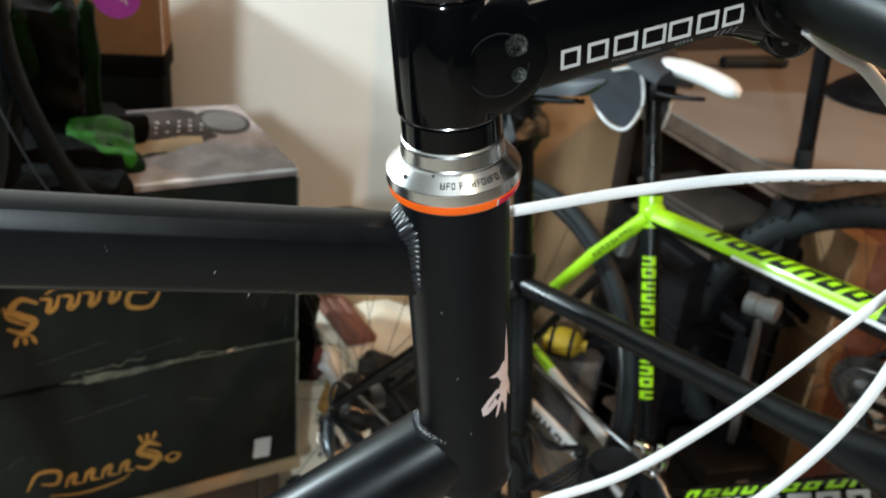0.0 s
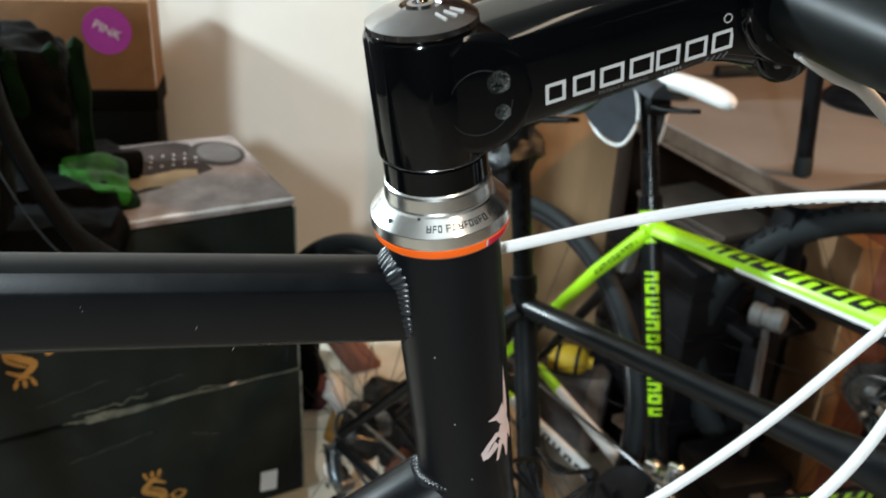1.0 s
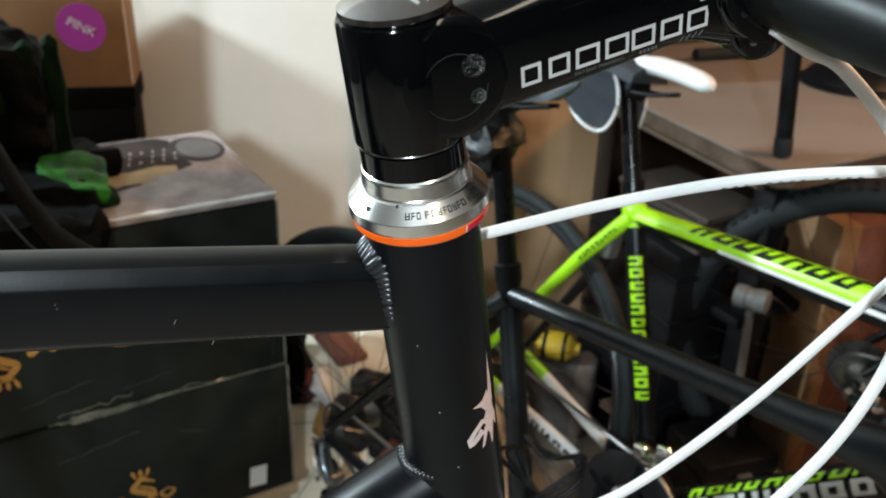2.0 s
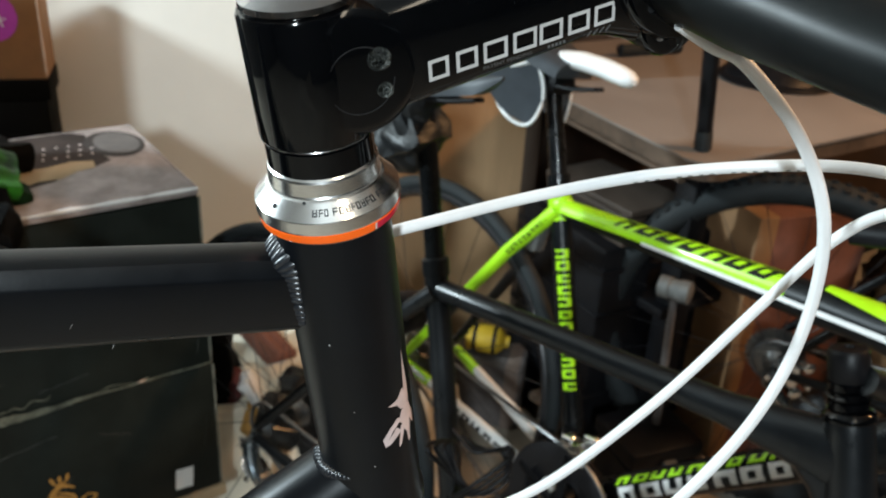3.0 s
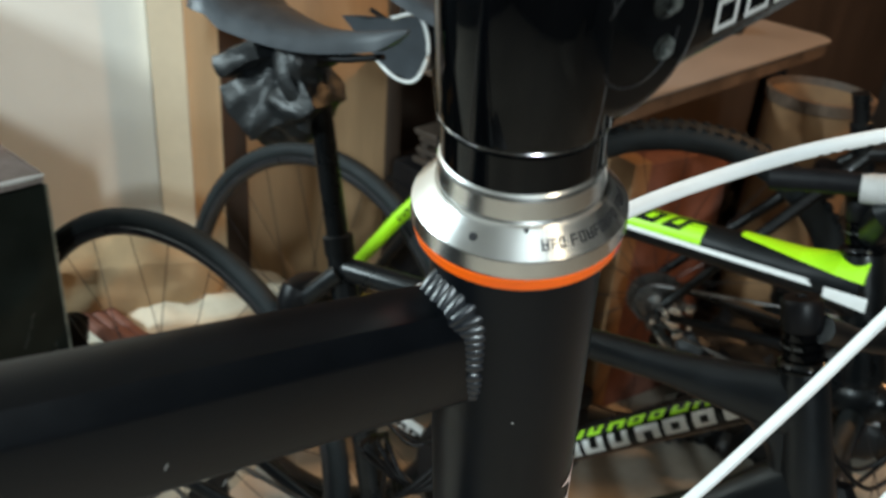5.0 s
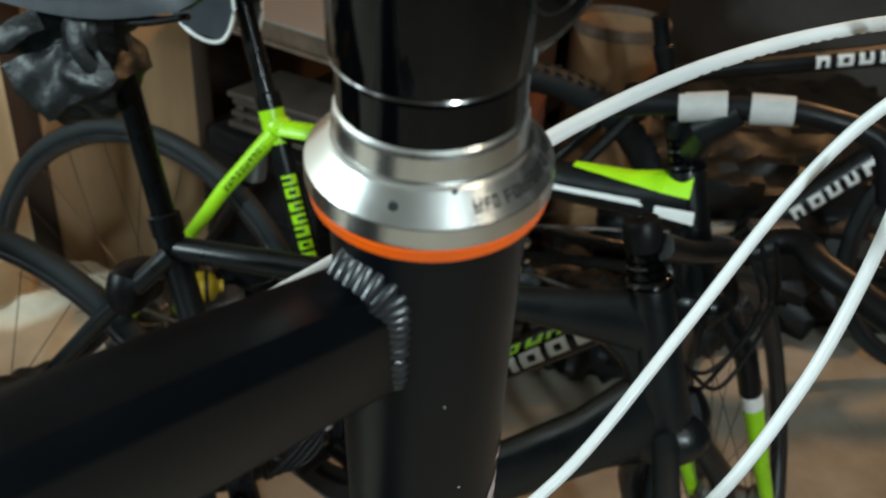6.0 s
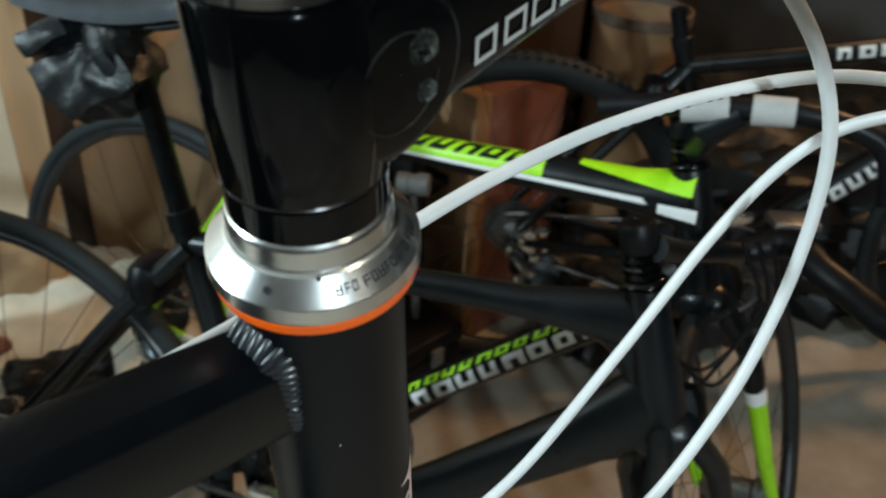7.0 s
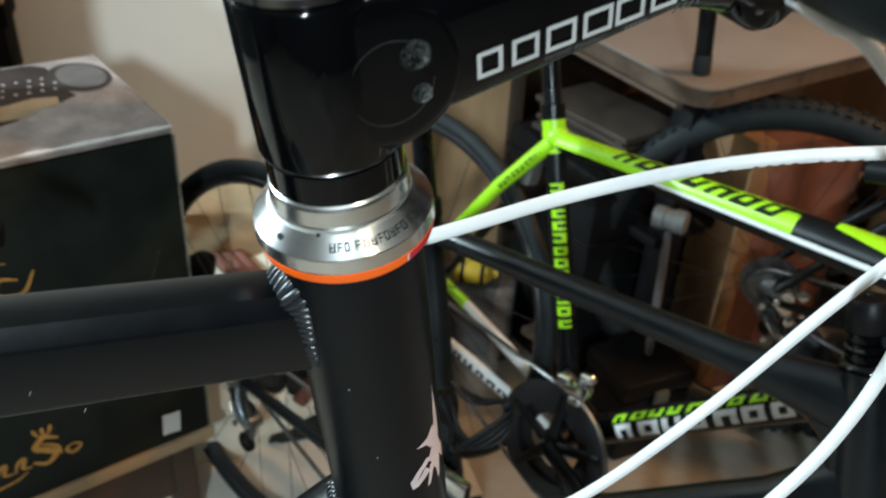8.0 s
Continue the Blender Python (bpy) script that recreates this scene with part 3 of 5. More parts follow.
for a, s in ((-94.9, -0.0760), (-108.7, -0.0421), (-82, -0.108)):
    near("paint_chip", ellipsoid((0, 0, 0), (0.0004, 0.0003, 0.00015), basis(on_head(a, s, R_HT), HT_D, HT_D.cross(on_head(a, 0, 1) - on_head(a, 0, 0)), (on_head(a, 0, 1) - on_head(a, 0, 0)).normalized())), M_PRINT)
for u, z, r in ((0.0925, -0.0042, 0.0005), (0.128, 0.0035, 0.00035), (0.1285, 0.0052, 0.0003), (0.08, -0.0135, 0.0005)):
    near("paint_chip", ellipsoid((0, 0, 0), (r * 2.0, r * 0.5, 0.0001), basis(TT_C + TT_U * u + TT_S * 0.0101 + TT_N * z, (TT_U * -0.4 + TT_N).normalized(), TT_N, TT_S)), M_PRINT)

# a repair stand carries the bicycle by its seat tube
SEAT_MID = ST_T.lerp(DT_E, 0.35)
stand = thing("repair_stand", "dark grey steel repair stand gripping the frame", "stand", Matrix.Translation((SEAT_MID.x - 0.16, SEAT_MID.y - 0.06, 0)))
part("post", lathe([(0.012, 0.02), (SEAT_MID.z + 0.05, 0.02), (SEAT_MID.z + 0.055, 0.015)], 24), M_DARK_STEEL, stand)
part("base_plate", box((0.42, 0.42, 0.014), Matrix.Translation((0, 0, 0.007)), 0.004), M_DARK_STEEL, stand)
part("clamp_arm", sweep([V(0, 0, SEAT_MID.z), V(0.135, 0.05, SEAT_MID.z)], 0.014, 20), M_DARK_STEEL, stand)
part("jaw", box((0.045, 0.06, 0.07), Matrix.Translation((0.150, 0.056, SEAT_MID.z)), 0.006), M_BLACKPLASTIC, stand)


# ---- the room ----
def slab(x0, x1, y0, y1, z0, z1):
    return box((x1 - x0, y1 - y0, z1 - z0), Matrix.Translation(((x0 + x1) / 2, (y0 + y1) / 2, (z0 + z1) / 2)))


structure("floor", slab(-2.6, 3.0, -2.2, 3.0, -0.06, 0.0), M_FLOOR, "worn pale concrete floor")
structure("ceiling", slab(-2.6, 3.0, -2.2, 3.0, 2.5, 2.56), M_CEIL, "plain white ceiling")
structure("wall_back", slab(-2.5, -0.032, 1.80, 1.90, 0.0, 2.5), M_WALL, "cream painted wall with scuffs")
structure("wall_recess", slab(-0.032, 3.0, 2.78, 2.88, 0.0, 2.5), M_DARKWOOD, "dark brown panelled wall in a recess")
# unseen closing walls, coloured dark to stand in for a dim room
structure("wall_left", slab(-2.6, -2.5, -2.2, 1.90, 0.0, 2.5), M_SHADE, "unseen side wall coloured dark to keep reflections dark")
structure("wall_right", slab(2.9, 3.0, -2.1, 2.78, 0.0, 2.5), M_SHADE, "unseen side wall coloured dark to keep reflections dark")
structure("wall_front", slab(-2.5, 2.9, -2.2, -2.1, 0.0, 2.5), M_SHADE, "unseen front wall coloured dark to keep reflections dark")
structure("wall_side", slab(-0.032, 0.0, 1.90, 2.78, 0.0, 2.5), M_DARKWOOD, "brown side of the recess")
structure("trim_cream", slab(-0.030, 0.032, 1.770, 1.895, 0.0, 2.5), M_CREAM, "cream painted door casing")
structure("trim_wood", slab(0.034, 0.094, 1.785, 1.895, 0.0, 2.5), M_PINE, "bare pine door post")
structure("trim_dark", slab(0.096, 0.152, 1.86, 1.95, 0.0, 2.5), M_DARKWOOD, "dark brown door jamb")

# ---- cartons at the wall ----
YAW_BOX = 28.5


def carton(label, m, size, mat):
    c = thing("carton", label, "box", m, "stacked cartons")
    part("body", box(size, Matrix.Translation((-size[0] / 2, size[1] / 2, size[2] / 2)), 0.004, cuts=0), mat, c)
    return c


def script_mark(parent, x, z, k, flip, y=-0.0012):
    """Plain gold swashes in place of a maker's script, with a small crown."""
    s = -1 if flip else 1

    def stroke(pts, w, name="gold_print"):
        part(name, ribbon([V(x + s * a * k, y, z + s * b * k) for a, b in pts], w * k), M_GOLD, parent)

    def ribbon(keys, w):
        bm = bmesh.new()
        line = spline(keys, 7)
        rows = []
        for i, p in enumerate(line):
            t = (line[min(i + 1, len(line) - 1)] - line[max(i - 1, 0)]).normalized()
            o = V(-t.z, 0, t.x) * w * (0.35 + 0.65 * math.sin(math.pi * (i + 0.5) / len(line)))
            rows.append((bm.verts.new(p - o), bm.verts.new(p + o)))
        for (a, b), (c, d) in zip(rows, rows[1:]):
            bm.faces.new((a, b, d, c))
        return bm

    stroke([(-0.05, 0.10), (0.10, 0.34), (0.34, 0.30), (0.30, 0.12), (0.12, 0.16)], 0.030)
    for c in (0.40, 0.62, 0.84, 1.06):
        stroke([(c, 0.02), (c + 0.05, 0.16), (c + 0.13, 0.20), (c + 0.10, 0.06), (c + 0.20, 0.03)], 0.030)
    stroke([(0.20, -0.06), (0.60, -0.14), (1.02, -0.10), (1.20, -0.02)], 0.020)
    stroke([(1.62, 0.34), (1.46, 0.42), (1.34, 0.30), (1.46, 0.21), (1.56, 0.12), (1.44, 0.00), (1.28, 0.08)], 0.046)
    stroke([(1.40, 0.34), (1.50, 0.28), (1.60, 0.20), (1.62, 0.06)], 0.022)
    stroke([(1.76, 0.16), (1.68, 0.10), (1.76, 0.02), (1.86, 0.10), (1.76, 0.17)], 0.028)
    stroke([(1.37, 0.475), (1.46, 0.455), (1.55, 0.475)], 0.016)
    for a in (-0.075, 0.0, 0.075):
        stroke([(1.46 + a, 0.48), (1.46 + a * 1.2, 0.53), (1.46 + a * 1.45, 0.585)], 0.026)


BOX_AT = (-0.176, 1.194)
lower_box = carton("black glossy carton with gold lettering and a white label", pose(BOX_AT[0], BOX_AT[1], 0.208, 0, 0, YAW_BOX), (0.62, 0.33, 0.244), M_BOXBLACK)
script_mark(lower_box, -0.420, 0.058, 0.118, False)
bm = box((0.029, 0.0008, 0.040), pose(-0.062, -0.0010, 0.040, 0, 5, 0))
part("label", bm, M_LABEL, lower_box, "white paper label")
upper_box = carton("black glossy carton set upside down with gold lettering", pose(BOX_AT[0] - 0.002, BOX_AT[1] + 0.003, 0.455, 0, 0, YAW_BOX), (0.615, 0.33, 0.285), M_BOXBLACK)
script_mark(upper_box, -0.215, 0.150, 0.125, True)
# worn seam between the two cartons and their rubbed corners
def tape_ribbon(x0, x1, z0, z1, wide, wave, seed, proud=0.0016):
    """A crumpled strip of old tape on the front of the upper carton."""
    bm = bmesh.new()
    rows = []
    for i in range(33):
        k = i / 32
        x, z = x0 + (x1 - x0) * k, z0 + (z1 - z0) * k
        w = wide(k) * (0.65 + 0.7 * abs(noise.noise(V(k * 11, seed, 0.3))))
        c = z + wave * noise.noise(V(k * 7, seed, 2.1))
        rows.append([bm.verts.new((x, -proud - 0.0012 * abs(noise.noise(V(k * 23, j * 3.1, seed))), c + w * (j / 3 - 0.5))) for j in range(4)])
    for a, b in zip(rows, rows[1:]):
        for j in range(3):
            bm.faces.new((a[j], a[j + 1], b[j + 1], b[j]))
    bmesh.ops.solidify(bm, geom=list(bm.faces), thickness=0.0004)
    part("tape_strip", bm, M_SEAM, upper_box, "crumpled clear tape over the joint")


tape_ribbon(-0.345, -0.001, -0.001, 0.001, lambda k: 0.0045, 0.002, 3.0)
tape_ribbon(-0.36, -0.10, 0.003, 0.006, lambda k: 0.0040 * (1 - 0.5 * k), 0.006, 8.0, 0.0022)
tape_ribbon(-0.33, -0.16, -0.004, 0.004, lambda k: 0.026 * (1 - k) ** 1.5 + 0.003, 0.004, 14.0, 0.0028)
tape_ribbon(-0.345, -0.24, 0.012, 0.022, lambda k: 0.003, 0.010, 21.0, 0.0020)
# a small highlight on the seam, made as a pale sliver
glint = [V(-0.118 + 0.012 * i / 6, -0.0042, 0.003 + 0.0015 * i / 6) for i in range(7)]
part("wear_and_glint", sweep(glint, [0.0006, 0.0012, 0.0016, 0.0017, 0.0014, 0.0010, 0.0004], 6), M_CARD_PALE, upper_box, "pale glint put on the seam as colour")
part("wear_and_glint", sweep([V(-0.0005, 0.0005, 0.285 * i / 14) for i in range(15)], [0.0010 + 0.0009 * abs(math.sin(i * 1.9)) for i in range(15)], 6), M_BOXWORN, upper_box)
part("wear_and_glint", sweep([V(0, 0, 0.244 * i / 14) for i in range(15)], [0.0009 + 0.0009 * abs(math.sin(i * 1.3)) for i in range(15)], 6), M_BOXWORN, lower_box)
for owner, x, z, length, tilt in ((upper_box, -0.34, 0.05, 0.10, 12), (upper_box, -0.22, 0.035, 0.07, 8), (upper_box, -0.05, 0.09, 0.05, 70), (upper_box, -0.02, 0.04, 0.04, 85), (lower_box, -0.30, 0.19, 0.12, 9),
                                 (lower_box, -0.16, 0.17, 0.05, -20), (lower_box, -0.02, 0.12, 0.06, 82), (lower_box, -0.45, 0.12, 0.06, 30), (lower_box, -0.24, 0.10, 0.04, 60)):
    m = pose(x, -0.0006, z, 0, -tilt, 0)
    part("scuff", sweep([m @ V(length * (i / 8 - 0.5), 0, 0.0015 * math.sin(i * 2.1)) for i in range(9)], [0.0001 + 0.0006 * abs(math.sin(i * 1.3 + x * 40)) for i in range(9)], 5), M_SCUFF, owner)
lid = thing("box_lid", "dusty pinkish white carton lid with a scuffed front edge", "lid", pose(BOX_AT[0] - 0.003, BOX_AT[1] + 0.004, 0.740, 0, 0, YAW_BOX))
part("sheet", box((0.60, 0.33, 0.012), Matrix.Translation((-0.300, 0.165, 0.0075)), 0.003), M_LID, lid)
part("wear_and_glint", sweep([V(-0.60 + 0.6 * i / 24, -0.001, 0.013) for i in range(25)], [0.0012 + 0.0022 * abs(math.sin(i * 2.1)) for i in range(25)], 6), M_LABEL, lid)
part("wear_and_glint", sweep([V(-0.001, 0.33 * i / 16, 0.0132) for i in range(17)], [0.0005 + 0.0008 * abs(math.sin(i * 1.4)) for i in range(17)], 6), M_LID, lid)

bench = thing("low_bench", "low dark bench with a pale top under black cartons", "bench", pose(BOX_AT[0], BOX_AT[1], 0, 0, 0, YAW_BOX))
part("top", box((0.64, 0.345, 0.024), Matrix.Translation((-0.312, 0.168, 0.1955)), 0.004), M_TAN, bench, "pale worn bench top")
part("apron", box((0.57, 0.012, 0.10), Matrix.Translation((-0.315, 0.012, 0.133)), 0.002), M_DARKWOOD, bench)
for lx in (-0.58, -0.05):
    for ly in (0.02, 0.32):
        part("leg", box((0.04, 0.04, 0.183), Matrix.Translation((lx, ly, 0.0915)), 0.003), M_DARKWOOD, bench)

# printed picture on the lid: a round shape, rows of pale dots and a tan patch
def lid_print(outline, mat, lift=0.0):
    bm = bmesh.new()
    bm.faces.new([bm.verts.new((x, y, 0.0138 + lift)) for x, y in outline])
    part("print", bm, mat, lid)


LID_Z = 0.7545


def disc_outline(cx, cy, rx, ry, n=28):
    return [(cx + rx * math.cos(2 * math.pi * k / n), cy + ry * math.sin(2 * math.pi * k / n)) for k in range(n)]


lid_print([(-0.59, 0.006), (-0.44, 0.008), (-0.38, 0.030), (-0.33, 0.036), (-0.29, 0.060), (-0.25, 0.066), (-0.215, 0.096), (-0.17, 0.110), (-0.145, 0.138), (-0.10, 0.150), (-0.075, 0.166), (-0.085, 0.215), (-0.080, 0.300), (-0.10, 0.322), (-0.59, 0.322)], M_PRINT_BROWN)
lid_print(disc_outline(-0.050, 0.238, 0.045, 0.066), M_PRINT_DARK, 0.0004)
lid_print(disc_outline(-0.046, 0.240, 0.034, 0.054), M_PRINT_GREY, 0.0008)
lid_print([(-0.31, 0.088), (-0.27, 0.100), (-0.23, 0.098), (-0.19, 0.118), (-0.16, 0.116), (-0.13, 0.138), (-0.105, 0.142), (-0.100, 0.172), (-0.13, 0.182), (-0.17, 0.170), (-0.21, 0.176), (-0.26, 0.150), (-0.31, 0.142)], M_TAN, 0.0004)
for r in range(3):
    for c in range(10):
        if (r * 5 + c * 3) % 7 != 2:
            lid_print(disc_outline(-0.255 + 0.018 * c + 0.006 * r, 0.205 + 0.024 * r, 0.0024, 0.0034, 8), M_DECAL, 0.0006)

pouch = thing("plastic_bag", "crumpled bright green plastic bag", "bag", pose(-0.448, 1.140, LID_Z + 0.022, 14, 10, 28))
part("bag_body", lumpy((0.088, 0.085, 0.052), Matrix(), 0.020, 11, 11, 0.25), M_GREENBAG, pouch)
part("knot", lumpy((0.030, 0.034, 0.030), pose(0.040, -0.012, -0.006, 0, 20, 0), 0.010, 13, 6, 0.3), M_DARKGREEN, pouch)
jacket = thing("jacket", "crumpled black jacket with dark green stripes", "clothing", pose(-0.590, 1.225, LID_Z + 0.100, 0, 0, 20))
part("cloth", lumpy((0.17, 0.15, 0.225), Matrix(), 0.024, 17, 10, 0.35), M_BAG, jacket)
part("sleeve", lumpy((0.25, 0.15, 0.060), pose(0.000, -0.135, -0.074, 0, 8, 14), 0.018, 19, 10, 0.35), M_BAG, jacket)
inv_jacket = jacket.matrix_world.inverted()
part("draped_sleeve", lumpy((0.30, 0.10, 0.095), inv_jacket @ pose(-0.527, 1.000, 0.742, 0, 4, 28.5), 0.018, 37, 11, 0.35), M_BAG, jacket)
part("hem", lumpy((0.12, 0.09, 0.05), pose(0.095, -0.020, -0.075, 0, 10, 30), 0.014, 29, 9, 0.35), M_BAG, jacket)
for k, (dx, dy, h) in enumerate(((0.060, -0.058, 0.19), (0.098, -0.030, 0.19), (0.020, -0.066, 0.18))):
    part("stripe", lumpy((0.022, 0.020, h), pose(dx, dy, 0.016, 4 * k, 5 - 4 * k, 0), 0.007, 31 + k, 7, 0.3), M_DARKGREEN, jacket, "dark green fabric stripe")

under_box = thing("carton", "plain dark carton standing against the wall", "box", pose(-0.515, 1.650, 0, 0, 0, 9))
part("body", box((0.56, 0.12, 0.744), Matrix.Translation((-0.28, 0.06, 0.372)), 0.003), M_BOXDARK, under_box)
part("tape_strip", box((0.05, 0.002, 0.30), Matrix.Translation((-0.28, -0.0012, 0.55))), M_TAPE, under_box)
sticker_box = thing("carton", "tall brown cardboard carton with a purple round sticker", "box", pose(-0.511, 1.652, 0.745, 0, 0, 9))
part("body", box((0.56, 0.12, 0.206), Matrix.Translation((-0.28, 0.06, 0.103)), 0.003), M_CARD, sticker_box)
part("wear_and_glint", sweep([V(0.0, 0.0005, 0.045 + 0.160 * i / 12) for i in range(13)], [0.0007 + 0.0006 * abs(math.sin(i * 1.7)) for i in range(13)], 6), M_CARD_PALE, sticker_box, "pale rubbed corner")
part("base_band", box((0.564, 0.124, 0.040), Matrix.Translation((-0.28, 0.06, 0.020)), 0.002), M_BOXDARK, sticker_box, "black printed band")
part("tape_strip", box((0.045, 0.001, 0.03), Matrix.Translation((-0.20, -0.0007, 0.075)), 0.0), M_TAPE, sticker_box)
stk = part("sticker", lathe([(0.0, 0.044), (0.0006, 0.0438)], 40, pose(-0.079, -0.0005, 0.152, 90, 0, 0)), M_PURPLE, sticker_box, "purple round sticker")
word = bpy.data.curves.new("word", "FONT")
word.body, word.size, word.align_x, word.align_y = "PINK", 0.024, "CENTER", "CENTER"
word_ob = new("word", word)
word_mesh = bpy.data.meshes.new_from_object(word_ob.evaluated_get(bpy.context.evaluated_depsgraph_get()))
bpy.data.objects.remove(word_ob)
bm = bmesh.new()
bm.from_mesh(word_mesh)
bmesh.ops.transform(bm, matrix=pose(-0.079, -0.0018, 0.153) @ pose(0, 0, 0, 0, 28, 0) @ pose(0, 0, 0, 90, 0, 0), verts=bm.verts)
part("print", bm, M_LABEL, stk)

back_pack = thing("backpack", "black backpack with a quilted grey panel and pale piping", "bag", pose(-0.592, 0.86, 1.005, 0, 0, 20))
part("bag_body", lumpy((0.33, 0.20, 0.42), pose(-0.030, 0.03, -0.055, 0, 7, 0), 0.018, 21, 9), M_BAG, back_pack)
panel = part("quilted_panel", lumpy((0.22, 0.05, 0.42), pose(0.045, -0.115, -0.03, 0, 9, 0), 0.010, 23, 9, 0.3), M_QUILT, back_pack, "quilted dark grey panel")
edge = [V(0.165, -0.128, 0.20), V(0.158, -0.135, 0.10), V(0.160, -0.140, 0.0), V(0.180, -0.138, -0.08), V(0.215, -0.130, -0.16), V(0.270, -0.12, -0.215)]
part("strap", sweep(spline([p + V(0.006, 0.014, 0) for p in edge], 8), (0.024, 0.008), 12, V(1, 0, 0)), M_BAG, back_pack)
part("piping", sweep(spline([p + V(-0.016, -0.004, 0) for p in edge], 8), 0.0011, 8), M_PIPING, panel, "thin grey piping")
for v in panel.data.vertices:
    v.co.y -= 0.006 * abs(math.sin(v.co.z * 42 + 9 * v.co.x)) * abs(math.sin(v.co.x * 40 + 5 * v.co.z))

# ---- boards and junk behind the bicycles ----
board = thing("plywood_board", "tall brown plywood board leaning on the wall", "board", pose(0.30, 1.83, 0, -2.5, 0, -2))
part("sheet", box((0.30, 0.018, 1.25), Matrix.Translation((0, 0, 0.625)), 0.002), M_PLY, board)
part("edge_strip", box((0.035, 0.024, 1.25), Matrix.Translation((0.167, 0, 0.625)), 0.002), M_DARKWOOD, board)

sack = thing("cushion", "cream sacking cushion lying on the floor", "cushion", pose(-0.06, 1.575, 0.118, 0, 0, 25))
part("cover", lumpy((0.62, 0.40, 0.32), Matrix(), 0.022, 41, 8), M_CREAMCLOTH, sack)
roll = thing("bolster", "rolled tan cloth bolster", "cushion", pose(-0.115, 1.67, 0.290, 0, 8, 14))
part("cover", lumpy((0.36, 0.15, 0.22), Matrix(), 0.014, 47, 7), M_TAN, roll)
part("tie", sweep([V(0.10, 0.078 * math.cos(a), 0.112 * math.sin(a)) for a in [2 * math.pi * k / 24 for k in range(24)]], 0.003, 6, V(1, 0, 0), closed=True), M_CREAMCLOTH, roll, "cream tie cord")
wood = thing("wood_block", "reddish brown grooved wood block lying on the cushion", "block", pose(-0.132, 1.515, 0.312, 3, 4, 31))
part("base", box((0.064, 0.19, 0.014), Matrix.Translation((0, 0, -0.003)), 0.002), M_CARD_RED, wood)
for k in range(3):
    part("ridge", sweep([V(-0.022 + 0.022 * k, -0.094 + 0.188 * i / 6, 0.004) for i in range(7)], (0.0098, 0.0045), 12), M_CARD_RED, wood)

# ---- desk ----
desk = thing("desk", "low desk with a dusty pink laminate top and worn edges", "desk", pose(0.640, 1.318, 0, 0, 0, 26))


def round_top(w, d, z0, z1, r, name, mat, dx=0.0, dy=0.0):
    bm = bmesh.new()
    pts = []
    for cx, cy, a0 in ((r, r, 180), (w - r, r, 270), (w - r, d - r, 0), (r, d - r, 90)):
        for i in range(7):
            a = radians(a0 + 15 * i)
            pts.append((cx + r * math.cos(a) + dx, cy + r * math.sin(a) + dy))
    pts = [(x + 0.12 * y, y) for x, y in pts]
    lo = [bm.verts.new((x, y, z0)) for x, y in pts]
    hi = [bm.verts.new((x, y, z1)) for x, y in pts]
    bm.faces.new(lo)
    bm.faces.new(hi)
    for i in range(len(pts)):
        bm.faces.new((lo[i], lo[(i + 1) % len(pts)], hi[(i + 1) % len(pts)], hi[i]))
    bmesh.ops.bevel(bm, geom=[e for e in bm.edges if abs(e.verts[0].co.z - e.verts[1].co.z) < 1e-5], offset=0.003, segments=2, affect="EDGES")
    return part(name, bm, mat, desk)


round_top(1.05, 0.85, 0.7455, 0.750, 0.05, "desktop", M_TABLE)
round_top(1.04, 0.84, 0.712, 0.7450, 0.05, "edge_band", M_EDGE, 0.006, 0.006)
part("edge_trim", sweep([V(0.004 + 0.12 * y, y, 0.706) for y in (0.05, 0.4, 0.80)], (0.009, 0.0055), 12), M_EDGE, desk, "worn wood trim")
# legs coloured near black to carry the shade under the desk
for lx, ly in ((0.10, 0.10), (0.95, 0.10), (0.10, 0.77), (0.95, 0.77)):
    part("leg", box((0.05, 0.05, 0.71), Matrix.Translation((lx + 0.12 * ly, ly, 0.355)), 0.003), M_BLACKPLASTIC, desk)
part("shelf", box((0.92, 0.60, 0.02), Matrix.Translation((0.52, 0.38, 0.40)), 0.002), M_BLACKPLASTIC, desk)

prop = thing("black_tube", "black tube with a rubber foot standing on the desk", "tube", pose(0.672, 1.405, 0.7505, 0, -6, 0))
part("tube", lathe([(0.03, 0.0145), (0.60, 0.0145), (0.602, 0.012)], 24), M_BLACKPLASTIC, prop)
part("rubber_foot", lathe([(0.0, 0.012), (0.003, 0.0158), (0.034, 0.0158), (0.036, 0.0145)], 24), M_RUBBER, prop)
disc = thing("stand_base", "round black plastic stand base on the desk", "stand", pose(1.065, 1.925, 0.7505, 0, 0, 0))
part("disc", lathe([(0.0, 0.132), (0.006, 0.136), (0.012, 0.130), (0.014, 0.123), (0.026, 0.115), (0.048, 0.082), (0.057, 0.034)], 56), M_BLACKPLASTIC, disc)
knob = thing("bicycle_grip", "short black rubber grip lying on the desk", "grip", pose(0.83, 2.15, 0.7685, 0, 90, 20))
part("sleeve", lathe([(-0.10, 0.012), (-0.097, 0.015), (0.070, 0.015), (0.076, 0.0178), (0.094, 0.0178), (0.097, 0.013)], 24), M_RUBBER, knob)


rod = thing("black_rod", "thick black rod with a rubber end lying on the desk", "rod", pose(1.300, 2.02, 0.7665, 0, 90, 96))
part("shaft", lathe([(-0.20, 0.013), (-0.197, 0.0155), (0.12, 0.0155)], 24), M_BLACKPLASTIC, rod)
part("rubber_end", lathe([(0.1205, 0.0158), (0.165, 0.0158), (0.170, 0.012)], 24), M_RUBBER, rod)


